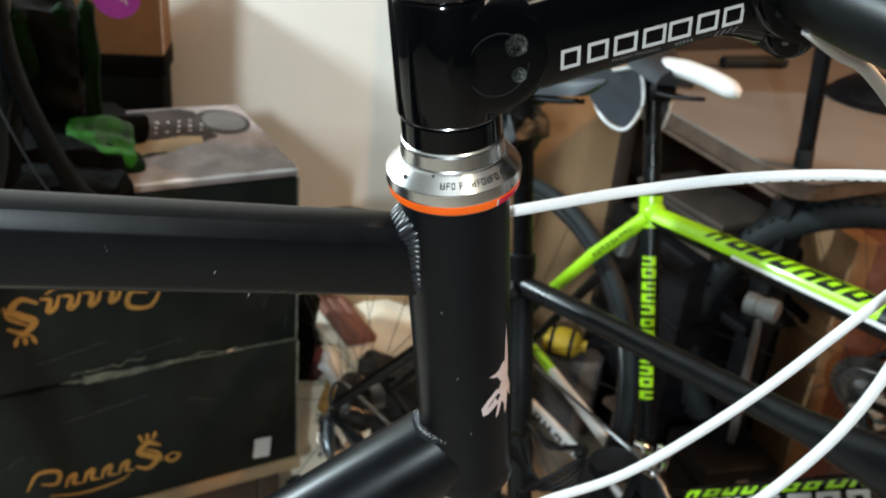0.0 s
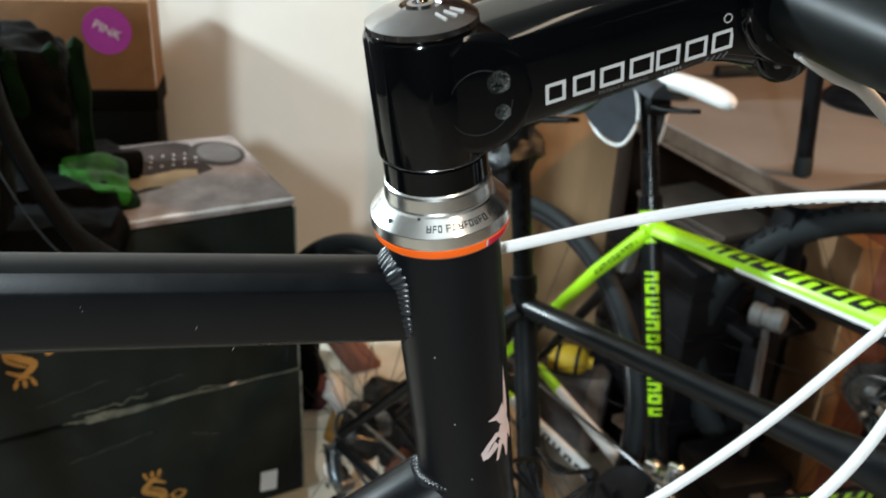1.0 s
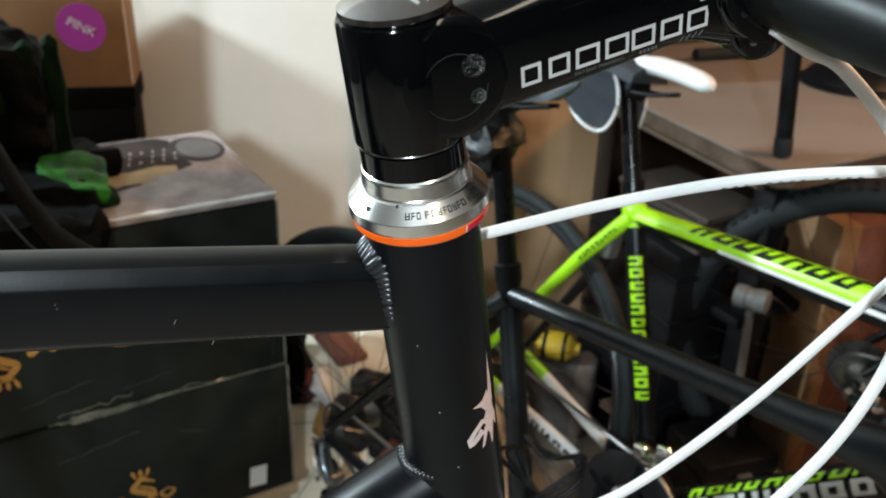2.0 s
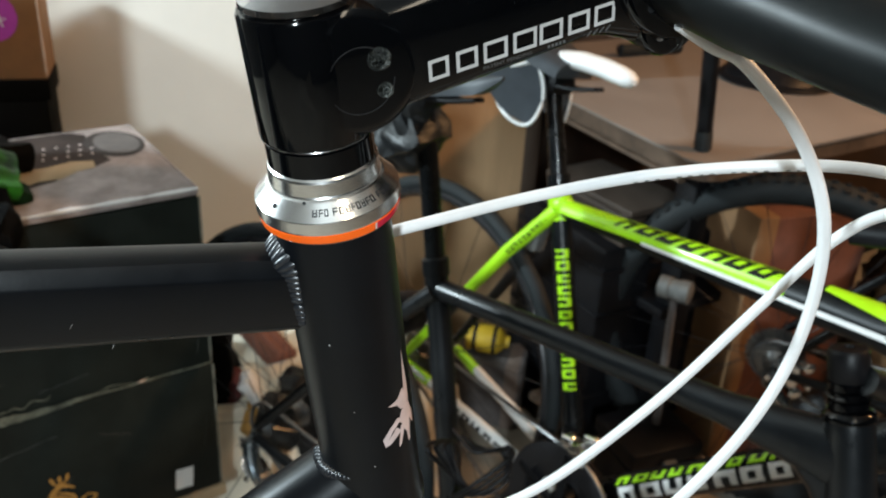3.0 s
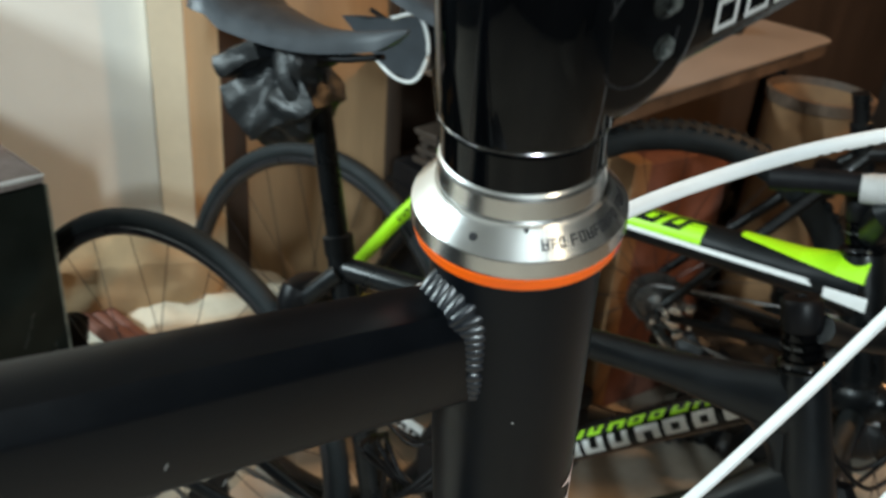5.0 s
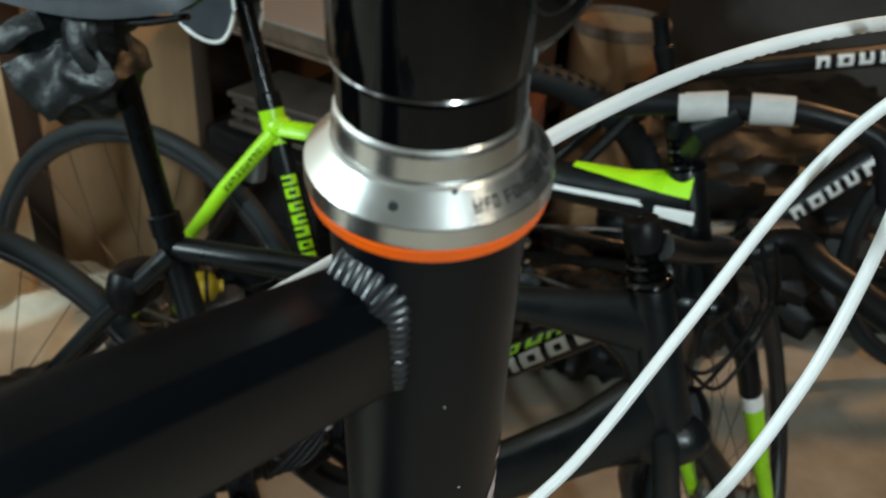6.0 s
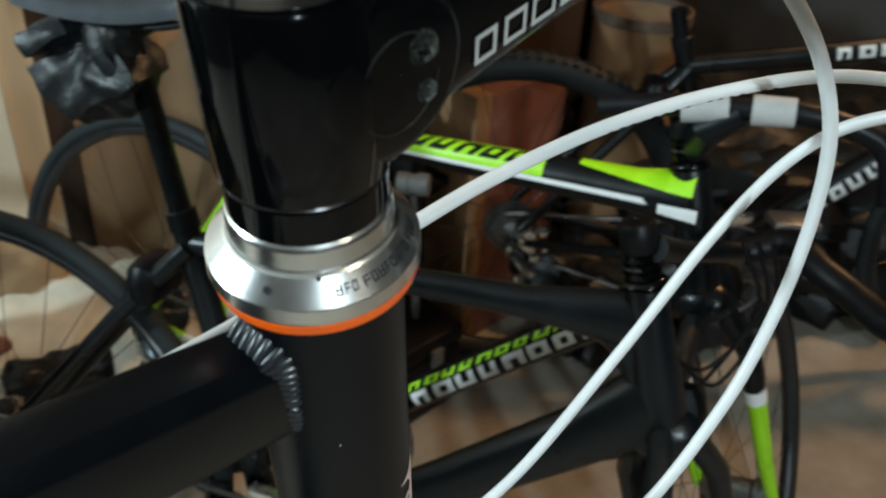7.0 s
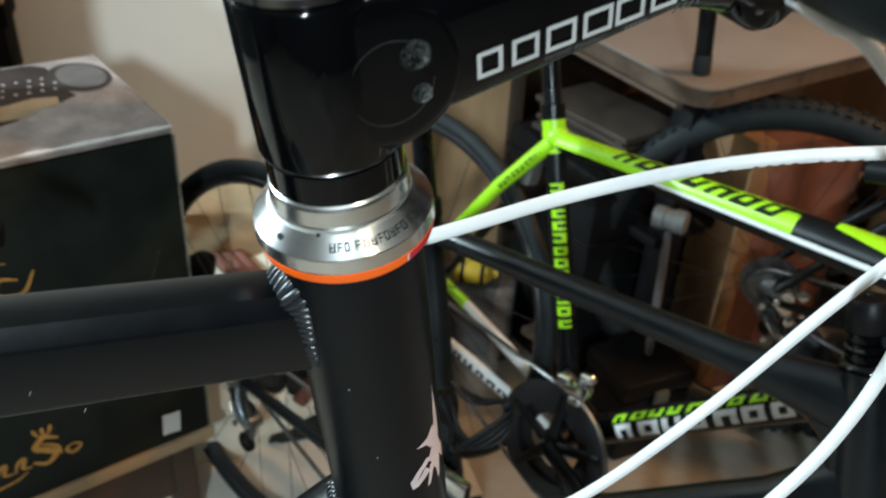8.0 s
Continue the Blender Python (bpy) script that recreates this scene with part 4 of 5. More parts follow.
# ---- parked bicycles ----
def tyre_wheel(parent, c, radius, name, hub=0.018, fat=0.0135):
    """c: hub centre in the bicycle's own metres; the wheel turns about y."""
    m = basis(c, V(1, 0, 0), V(0, 0, -1), V(0, 1, 0))
    ring = [c + V(radius * math.cos(a), 0, radius * math.sin(a)) for a in [2 * math.pi * k / 72 for k in range(72)]]
    rim_r = radius - 0.0165 - fat
    tyre = part(name, sweep([c + (p - c) * ((radius - fat) / radius) for p in ring], fat, 14, V(0, 1, 0), closed=True), M_RUBBER, parent, "black road tyre on a black rim")
    if fat > 0.02:
        bm = bmesh.new()
        for k in range(96):
            a = 2 * math.pi * k / 96
            d = V(math.cos(a), 0, math.sin(a))
            for j in (-1, 0, 1):
                lean = (V(0, 1, 0) * math.sin(0.62 * j) + d * math.cos(0.62 * j)).normalized()
                m2 = basis(c + d * (radius - fat) + lean * (fat + 0.0005), V(-math.sin(a), 0, math.cos(a)), lean.cross(V(-math.sin(a), 0, math.cos(a))), lean)
                box((0.011 if (k + j) % 2 else 0.008, 0.008, 0.005), m2, 0, bm)
        part("tread", bm, M_KNOB, tyre, "knobbly black tread", False)
    part("rim", sweep([c + (p - c) * (rim_r / radius) for p in ring], (0.010, 0.0115), 10, V(0, 1, 0), closed=True), M_RIM, tyre)
    part("hub", lathe([(-0.050, 0.008), (-0.036, 0.024), (-0.032, 0.024), (-0.026, hub), (0.026, hub), (0.032, 0.024), (0.036, 0.024), (0.050, 0.008)], 24, m), M_DARK_STEEL, tyre)
    for k in range(24):
        a = 2 * math.pi * k / 24
        b = a + (0.35 if k % 4 < 2 else -0.35)
        s = 0.030 if k % 2 else -0.030
        p0 = c + V(0.022 * math.cos(b), s, 0.022 * math.sin(b))
        p1 = c + V(rim_r * math.cos(a), 0, rim_r * math.sin(a))
        part("spoke", sweep([p0, p1], 0.0007, 5), M_RIM, tyre)
    return tyre


def shell(p0, p1, r, a0, a1, proud, up=V(0, 0, 1), n=10, r1=None, slant=0.0, a0_end=None):
    """A thin band of paint over part of a tube's skin, from angle a0 to a1 (degrees; 90 is up, 180 is the right side)."""
    bm = bmesh.new()
    t = (p1 - p0).normalized()
    s = t.cross(up).normalized()
    u = s.cross(t).normalized()
    rows = []
    for p, q, a0 in ((p0, r, a0), (p1, r1 or r, a0 if a0_end is None else a0_end)):
        q = q if isinstance(q, tuple) else (q, q)
        rows.append([bm.verts.new(p + t * (slant * i / n) + s * ((q[0] + proud) * math.cos(radians(a0 + (a1 - a0) * i / n))) + u * ((q[1] + proud) * math.sin(radians(a0 + (a1 - a0) * i / n)))) for i in range(n + 1)])
    for i in range(n):
        bm.faces.new((rows[0][i], rows[0][i + 1], rows[1][i + 1], rows[1][i]))
    return bm


def marks(parent, p0, p1, r, a0, a1, n, fill, mat, proud=0.0006, ground=None, slant=0.0, r_end=None):
    """A row of plain notched blocks along a tube in place of lettering."""
    r_start = r
    for i in range(n):
        r = r_start + (r_end - r_start) * (i + 0.5) / n if r_end else r_start
        q0, q1 = p0.lerp(p1, (i + 0.06) / n), p0.lerp(p1, (i + fill * (0.86 + 0.14 * ((i * 5) % 3) / 2)) / n)
        part("print", shell(q0, q1, r, a0, a1, proud, n=5, slant=slant), mat, parent)
        mid = (a0 + a1) / 2
        lo, hi = ((a0 - 1, mid + (a1 - a0) * 0.12), (mid - (a1 - a0) * 0.12, a1 + 1), (mid - (a1 - a0) * 0.22, mid + (a1 - a0) * 0.22))[(i * 2 + i // 3) % 3]
        part("print", shell(q0.lerp(q1, 0.34) + (q1 - q0).normalized() * slant * (lo - a0) / (a1 - a0), q0.lerp(q1, 0.70) + (q1 - q0).normalized() * slant * (lo - a0) / (a1 - a0), r, lo, hi, proud + 0.0005, n=4, slant=slant * (hi - lo) / (a1 - a0)), ground or M_BIKE_BLACK, parent)


def saddle_bm(c, length, width, hi=16):
    bm = bmesh.new()
    rows = []
    n = 16
    for i in range(hi + 1):
        k = i / n
        w = width * (0.5 * (0.16 + 0.84 * max(0, math.cos(min(1, k * 1.25) * math.pi / 2)) ** 0.9))
        w *= min(1, (k + 0.04) * 7) ** 0.5 * min(1, (1.006 - k) * 8) ** 0.5
        x = c.x + length * (k - 0.5)
        z = c.z + 0.012 * math.cos(k * 5.2) + (0.010 if k < 0.2 else 0)
        drop = (0.035 - 0.014 * k) * min(1, (1.006 - k) * 8) ** 0.5
        ring = []
        for j in range(12):
            a = math.pi * j / 11
            ring.append(bm.verts.new(V(x, c.y + w * math.cos(a), z - drop * (1 - math.sin(a) ** 0.6))))
        rows.append(ring)
    for a, b in zip(rows, rows[1:]):
        for j in range(11):
            bm.faces.new((a[j], a[j + 1], b[j + 1], b[j]))
        bm.faces.new((a[11], a[0], b[0], b[11]))
    bm.faces.new(rows[0])
    bm.faces.new(rows[-1])
    return bm


def bicycle(label, m, paint, g, lime=False, saddle_mat=None, saddle_tip=None, bag=False, front_wheel=True):
    """A road bicycle: x ahead, z up, the drive side at minus y; g: its joints."""
    b = thing("bicycle", label, "bicycle", m, "parked bicycles")
    BB, ST, TR, TF, HT_, HB = (V(*g[k]) for k in ("bb", "st", "tr", "tf", "ht", "hb"))
    RA, FA = V(-0.405, 0, 0.337), V(*g["fa"])
    rt, rd = g["rt"], g["rd"]
    tt_mid = TR.lerp(TF, 0.55)
    tail = g.get("tail", 1.0)
    part("top_tube", sweep([TR, tt_mid, TF.lerp(TR, 0.24), TF.lerp(TR, 0.12), TF.lerp(TR, 0.05), TF], [(rt * tail, rt * tail), (rt * 1.08, rt * 1.1), (rt * 1.2, rt * 1.25), (rt * 1.45, rt * 1.6 * g.get("flare", 1)), (rt * 1.6, rt * 2.0 * g.get("flare", 1)), (rt * 1.6, rt * 2.6 * g.get("flare", 1))], 24), paint, b)
    part("down_tube", sweep([BB, BB.lerp(HB, 0.5), BB.lerp(HB, 0.85), HB], [(rd, rd * 1.1), (rd, rd * 1.15), (rd, rd * 1.35), (rd, rd * 2.0)], 24), paint, b)
    part("seat_tube", sweep([BB, BB.lerp(ST, 0.4), ST], [(0.019, 0.022), 0.0165, 0.0165], 24, V(1, 0, 0)), paint, b)
    hd = (HT_ - HB).normalized()
    part("head_tube", sweep([HB - hd * 0.012, HB, HB.lerp(HT_, 0.5), HT_, HT_ + hd * 0.010], [0.026, 0.028, 0.0245, 0.0235, 0.022], 28, V(1, 0, 0)), paint, b)
    part("bottom_bracket", lathe([(-0.045, 0.020), (-0.043, 0.023), (0.043, 0.023), (0.045, 0.020)], 28, basis(BB, V(1, 0, 0), V(0, 0, -1), V(0, 1, 0))), paint, b)
    for s in (-1, 1):
        stay = part("seat_stay", sweep([TR + V(0.004, s * 0.010, -0.002), TR.lerp(RA, 0.25) + V(0, s * 0.034, 0), RA + V(0.01, s * 0.062, 0.015)], [0.0125, 0.0110, 0.008], 14), M_LIME if lime and s < 0 else paint, b)
        if lime and s < 0:
            q0, q1 = TR + V(0.004, -0.010, -0.002), TR.lerp(RA, 0.25) + V(0, -0.034, 0)
            marks(stay, q0.lerp(q1, 0.15), q1, 0.0114, 165, 205, 10, 0.8, M_BIKE_BLACK, 0.0006, M_LIME)
        if lime and s < 0:
            q0, q1 = TR.lerp(RA, 0.56) + V(0, s * 0.0455, 0), TR.lerp(RA, 0.70) + V(0, s * 0.051, 0)
            part("dark_sleeve", sweep([q0, q1], 0.0112, 14), paint, stay)
        cs = part("chain_stay", sweep([BB + V(-0.02, s * 0.030, 0), BB.lerp(RA, 0.5) + V(0, s * 0.045, 0), RA + V(0.01, s * 0.066, -0.004)], [(0.009, 0.014), (0.009, 0.012), 0.008], 14), M_WHITE if lime else paint, b)
        if lime:
            part("lime_end", sweep([BB.lerp(RA, 0.80) + V(0, s * 0.0574, -0.002), BB.lerp(RA, 0.97) + V(0, s * 0.0645, -0.003)], [(0.0094, 0.0108), (0.0090, 0.0096)], 14), M_LIME, cs, "lime green stay end")
        if lime and s < 0:
            marks(cs, BB.lerp(RA, 0.20) + V(0, -0.036, 0), BB.lerp(RA, 0.72) + V(0, -0.054, 0), (0.0092, 0.0122), 158, 202, 8, 0.8, M_BIKE_BLACK, 0.001, M_WHITE)
    # fork, turned about the head tube
    turned = Matrix.Translation(HB) @ Matrix.Rotation(radians(g.get("turn", 0)), 4, hd) @ Matrix.Translation(-HB)
    for s in (-1, 1):
        blade = part("fork_blade", sweep([HB + V(0.004, s * 0.022, -0.02), HB.lerp(FA, 0.30) + V(0.008, s * 0.048, 0), HB.lerp(FA, 0.8) + V(-0.006, s * 0.052, 0), FA + V(0, s * 0.052, 0)], [(0.014, 0.018), (0.0145, 0.017), (0.011, 0.013), 0.009], 16, V(1, 0, 0)), M_LIME if lime else paint, b)
        blade.matrix_basis = turned
        if lime:
            q0, q1, q2 = HB + V(0.004, s * 0.022, -0.02), HB.lerp(FA, 0.46) + V(0.0035, s * 0.0493, 0), HB.lerp(FA, 0.52) + V(0.0018, s * 0.0498, 0)
            part("black_band", sweep([q0, HB.lerp(FA, 0.30) + V(0.008, s * 0.048, 0), q1], [(0.0146, 0.0186), (0.0151, 0.0176), (0.0142, 0.0168)], 16, V(1, 0, 0)), M_BIKE_BLACK, blade)
            marks(blade, HB.lerp(FA, 0.10) + V(0.006, s * 0.034, 0), q1, (0.0152, 0.0182), 40, 80, 8, 0.9, M_DECAL, 0.0008)
            part("white_band", sweep([q1, q2], [(0.0145, 0.0170), (0.0140, 0.0164)], 16, V(1, 0, 0)), M_WHITE, blade)
    part("fork_crown", ellipsoid(HB + V(0.006, 0, -0.03), (0.026, 0.044, 0.030)), paint, b).matrix_basis = turned
    # wheels
    tyre_wheel(b, RA, 0.337, "wheel", 0.020, g.get("tyre", 0.0135))
    if front_wheel:
        tyre_wheel(b, FA, 0.337, "wheel").matrix_basis = turned
    # drive train
    ym = basis(V(0, 0, 0), V(1, 0, 0), V(0, 0, -1), V(0, 1, 0))
    cas = part("cassette", lathe([(-0.040, 0.022), (-0.039, 0.024)], 32, Matrix.Translation(RA) @ ym), M_DARK_STEEL, b)
    for k in range(9):
        bm = bmesh.new()
        r = 0.026 + 0.0032 * k
        teeth = 11 + 2 * k
        pts = []
        for i in range(teeth * 2):
            a = math.pi * i / teeth
            rr = r + (0.0022 if i % 2 else -0.0014)
            pts.append((rr * math.cos(a), rr * math.sin(a)))
        y0 = -0.040 + 0.0036 * k
        lo = [bm.verts.new(RA + V(x, y0, z)) for x, z in pts]
        hi = [bm.verts.new(RA + V(x, y0 + 0.0016, z)) for x, z in pts]
        bm.faces.new(lo)
        bm.faces.new(hi)
        for i in range(len(pts)):
            bm.faces.new((lo[i], lo[(i + 1) % len(pts)], hi[(i + 1) % len(pts)], hi[i]))
        part("sprocket", bm, M_SPROCKET, cas)
    bm = sweep(spline([RA + V(0.000, -0.066, -0.022), RA + V(0.010, -0.072, -0.036), RA + V(0.026, -0.074, -0.056), RA + V(0.036, -0.068, -0.072)], 5), (0.011, 0.013), 14, V(0, 1, 0), 0.7)
    der = part("rear_derailleur", bm, M_MECH, b, "polished grey derailleur body")
    # chrome plate gives the white highlight of the derailleur body
    part("link_plate", sweep([RA + V(0.008, -0.086, -0.034), RA + V(0.018, -0.088, -0.046), RA + V(0.030, -0.085, -0.060)], [(0.003, 0.005), (0.0035, 0.009), (0.003, 0.006)], 10, V(0, 1, 0)), M_CHROME, der, "chrome link plate standing in for the body's highlight")
    for dx, dz in ((-0.006, -0.012), (0.040, -0.066), (0.012, -0.078)):
        part("pivot_bolt", lathe([(0.0, 0.0055), (0.003, 0.0050), (0.0035, 0.0025), (0.0020, 0.0020)], 14, Matrix.Translation(RA + V(dx, -0.080, dz)) @ basis(V(0, 0, 0), V(1, 0, 0), V(0, 0, 1), V(0, -1, 0))), M_CHROME, der)
    part("hanger", sweep([RA + V(0.002, -0.062, 0.004), RA + V(0.000, -0.064, -0.026)], (0.004, 0.008), 10, V(0, 1, 0)), M_MECH, der)
    for dx, dz, r in ((-0.004, -0.024, 0.012), (0.034, -0.068, 0.013)):
        part("knuckle", lathe([(-0.014, r * 0.8), (-0.012, r), (0.012, r), (0.014, r * 0.8)], 18, Matrix.Translation(RA + V(dx, -0.064, dz)) @ ym), M_DARK_STEEL, der)
    part("cage", box((0.022, 0.006, 0.085), Matrix.Translation(RA + V(0.022, -0.056, -0.095)) @ pose(0, 0, 0, 0, 14, 0), 0.004), M_DARK_STEEL, der)
    for dz in (-0.064, -0.128):
        part("jockey_wheel", lathe([(-0.003, 0.018), (0.003, 0.018)], 14, Matrix.Translation(RA + V(0.020 + dz * 0.05, -0.056, dz)) @ ym), M_BLACKPLASTIC, der)
    for k, r in enumerate((0.105, 0.082)):
        bm = bmesh.new()
        lathe([(-0.0015, r - 0.034), (-0.0015, r), (0.0015, r), (0.0015, r - 0.034), (-0.0015, r - 0.034)], 56, Matrix.Translation(BB + V(0, -0.050 + 0.008 * k, 0)) @ ym, bm, cap=False)
        ring = part("chainring", bm, M_RIM, b)
        if k == 0:
            for j in range(5):
                a = radians(18 + 72 * j)
                part("spider_arm", sweep([BB + V(0.016 * math.cos(a), -0.053, 0.016 * math.sin(a)), BB + V((r - 0.012) * math.cos(a), -0.051, (r - 0.012) * math.sin(a))], [(0.010, 0.005), (0.007, 0.004)], 10, V(0, 1, 0)), M_BLACKPLASTIC, ring)
    for s, a in ((-1, g.get("crank", -35)), (1, g.get("crank", -35) + 180)):
        d = V(math.cos(radians(a)), 0, math.sin(radians(a)))
        arm = part("crank_arm", sweep([BB + V(0, s * 0.062, 0), BB + V(0, s * 0.068, 0) + d * 0.172], [(0.015, 0.010), (0.012, 0.008)], 14, V(0, 1, 0)), M_BLACKPLASTIC, b)
        part("pedal", box((0.085, 0.055, 0.016), Matrix.Translation(BB + V(0, s * 0.105, 0) + d * 0.172), 0.004), M_DARK_STEEL, arm)
    chain = [RA + V(0.04 * math.cos(a), -0.037, 0.04 * math.sin(a)) for a in [radians(90 + 15 * k) for k in range(0, 13)]] + \
            [BB + V(0.105 * math.cos(a), -0.050, 0.105 * math.sin(a)) for a in [radians(-95 + 12 * k) for k in range(0, 16)]]
    part("chain", sweep(chain, (0.0028, 0.0040), 8, V(0, 1, 0), closed=True), M_DARK_STEEL, b)
    part("front_derailleur", box((0.055, 0.018, 0.024), Matrix.Translation(BB + V(0.012, -0.046, 0.118)), 0.004), M_CHROME, b)
    # brake bridges
    for c, m in ([] if lime else [(TR.lerp(RA, 0.16), Matrix())]) + [(HB + V(0.040, 0, -0.012), turned)]:
        cal = part("brake_caliper", lumpy((0.036, 0.070, 0.050), Matrix.Translation(c), 0.006, 61, 4), M_BLACKPLASTIC, b)
        cal.matrix_basis = m
        part("caliper_bolt", lathe([(-0.016, 0.006), (0.016, 0.006)], 12, Matrix.Translation(c) @ basis(V(0, 0, 0), V(0, 1, 0), V(0, 0, 1), V(1, 0, 0))), M_STEEL, cal)
    # seat
    sd = (ST - BB).normalized()
    top = ST + sd * g["post"]
    part("seat_clamp", lathe([(-0.012, 0.0185), (0.010, 0.0185), (0.012, 0.0160)], 28, basis(ST, V(sd.z, 0, -sd.x), V(0, 1, 0), sd)), M_BIKE_BLACK, b)
    if lime:
        part("lug_sleeve", sweep([TR - sd * 0.020, TR, TR.lerp(ST, 0.95)], [0.0172, 0.0182, 0.0178], 24, V(1, 0, 0)), M_LIME, b, "lime green seat lug")
    part("seat_post", sweep([ST - sd * 0.02, top], 0.0136, 20, V(1, 0, 0)), M_BIKE_BLACK, b)
    tip = Matrix.Translation(top) @ pose(0, 0, 0, 0, -g.get("tilt", 0), 0) @ Matrix.Translation(-top)
    bm = saddle_bm(top + V(0.015 + g.get("back", 0), 0, g.get("high", 0.045)), 0.275, 0.148, 9 if lime else 16)
    nose = Matrix.Translation(top) @ pose(0, 0, 0, 0, -g.get("nose", g.get("tilt", 0)), 0) @ Matrix.Translation(-top)
    bmesh.ops.transform(bm, matrix=nose, verts=bm.verts)
    if g.get("no_seat"):
        bm.free()
        return b
    seat = part("saddle", bm, saddle_mat or M_SADDLE, b, g.get("saddle_label", ""))
    if lime:
        nose_keys = ((-0.245, 0.930, 0.030, 0.013), (-0.215, 0.937, 0.026, 0.014), (-0.180, 0.941, 0.021, 0.0145), (-0.140, 0.940, 0.0185, 0.0145), (-0.110, 0.937, 0.0175, 0.0142), (-0.094, 0.9345, 0.0160, 0.0130), (-0.085, 0.9330, 0.0120, 0.0095), (-0.080, 0.9322, 0.0050, 0.0040))
        bm = sweep([V(x, 0, z) for x, z, w, h in nose_keys], [(w, h) for x, z, w, h in nose_keys], 20)
        part("nose_cover", bm, M_WHITE, seat, "white saddle nose")
    if lime:
        for s in (-1, 1):
            flank = [tip @ (top + V(x, s * y, z)) for x, y, z in ((-0.125, 0.030, 0.020), (-0.125, 0.066, 0.030), (-0.085, 0.073, 0.030), (-0.035, 0.060, 0.026), (0.0, 0.040, 0.030), (0.010, 0.032, -0.020), (-0.012, 0.040, -0.062), (-0.055, 0.052, -0.045))]
            inner = [p + V(0, -s * 0.008, 0) for p in flank]
            bm = bmesh.new()
            fo, fi = [bm.verts.new(p) for p in flank], [bm.verts.new(p) for p in inner]
            bm.faces.new(fo)
            bm.faces.new(fi)
            for k in range(len(fo)):
                bm.faces.new((fo[k], fo[(k + 1) % len(fo)], fi[(k + 1) % len(fi)], fi[k]))
            wing = part("side_flap", bm, M_SADDLE, seat, "dark grey saddle flap")
            part("piping", sweep(spline([flank[k] for k in (3, 4, 5, 6, 7, 0)], 5), 0.0028, 8), M_WHITE, seat)
    for s in (-1, 1):
        part("saddle_rail", sweep(spline([top + V(-0.10, s * 0.036, 0.020), top + V(-0.05, s * 0.022, 0.004), top + V(0.04, s * 0.018, 0.004), top + V(0.09, s * 0.008, 0.014)], 6), 0.0035, 10), M_BLACKPLASTIC, seat)
    part("saddle_clamp", lumpy((0.05, 0.05, 0.030), Matrix.Translation(top + V(0, 0, 0.004)), 0.003, 71, 3), M_BLACKPLASTIC, seat)
    if saddle_tip:
        part("tail_edge", sweep(spline([top + V(-0.118, -0.070, 0.036), top + V(-0.135, -0.03, 0.044), top + V(-0.135, 0.03, 0.044), top + V(-0.118, 0.070, 0.036)], 6), 0.004, 8), saddle_tip, seat)
    if bag:
        pouch_ = part("saddle_bag", lumpy((0.125, 0.070, 0.085), Matrix.Translation(top + V(-0.040, 0, -0.054)) @ pose(0, 0, 0, 0, -38, 0), 0.024, 81, 10, 0.45), M_NYLON, b, "black crumpled saddle bag")
        part("bag_strap", sweep(spline([top + V(0.010, -0.020, -0.085), top + V(0.012, -0.028, -0.060), top + V(-0.010, -0.036, -0.030), top + V(-0.020, -0.030, 0.004)], 5), (0.010, 0.002), 8, V(0, 1, 0)), M_NYLON, pouch_)
        part("flap", lumpy((0.075, 0.076, 0.030), Matrix.Translation(top + V(-0.085, 0, -0.018)) @ pose(0, 0, 0, 0, -30, 0), 0.012, 83, 8, 0.4), M_NYLON, pouch_)
    # cockpit
    part("bearing_cover", lathe([(0.0, 0.0245), (0.002, 0.0252), (0.006, 0.0240), (0.009, 0.0212), (0.0105, 0.0186)], 36, basis(HT_ + hd * 0.0105, V(hd.z, 0, -hd.x), V(0, 1, 0), hd)), M_GLOSS, b)
    for k in range(1, 4):
        part("headset_spacer", lathe([(0, 0.0172), (0.0007, 0.0190), (0.0060, 0.0192), (0.0082, 0.0190), (0.009, 0.0170)], 28, basis(HT_ + hd * (0.012 + 0.0094 * k), V(hd.z, 0, -hd.x), V(0, 1, 0), hd)), M_GLOSS, b)
    part("steerer_cap", lathe([(0.048, 0.0175), (0.050, 0.0190), (0.076, 0.0190), (0.080, 0.0165), (0.081, 0.0060), (0.078, 0.0050)], 28, basis(HT_, V(hd.z, 0, -hd.x), V(0, 1, 0), hd)), M_BLACKPLASTIC, b)
    for a in (200, 232, 264):
        d = V(hd.z, 0, -hd.x) * math.cos(radians(a)) + V(0, 1, 0) * math.sin(radians(a))
        part("print", box((0.0006, 0.0075, 0.0012), basis(HT_ + hd * 0.0345 + d * 0.0192, d, hd.cross(d), hd)), M_PRINT_DIM, b)
    return b


def bike_pose(rear, front, bottom):
    """The bicycle's pose from three joints in the room, and those joints in its own metres."""
    n = (rear - bottom).cross(front - bottom).normalized()
    up = (V(0, 0, 1) - n * n.z).normalized()
    ahead = n.cross(up)
    at = bottom - up * 0.27

    def own(p):
        d = p - at
        return V(d.dot(ahead), 0, d.dot(up))
    return basis(at, ahead, n, up), own(rear), own(front)


def geometry(rear, front, rt, rd, post, crank, rise, **more):
    return dict(bb=(0, 0, 0.27), st=tuple(rear + (rear - V(0, 0, 0.27)).normalized() * rise), tr=tuple(rear), tf=tuple(front), ht=tuple(front + V(-0.010, 0, 0.030)),
                hb=tuple(front + V(0.028, 0, -0.095)), fa=(0.622, 0, 0.337), rt=rt, rd=rd, post=post, crank=crank, **more)


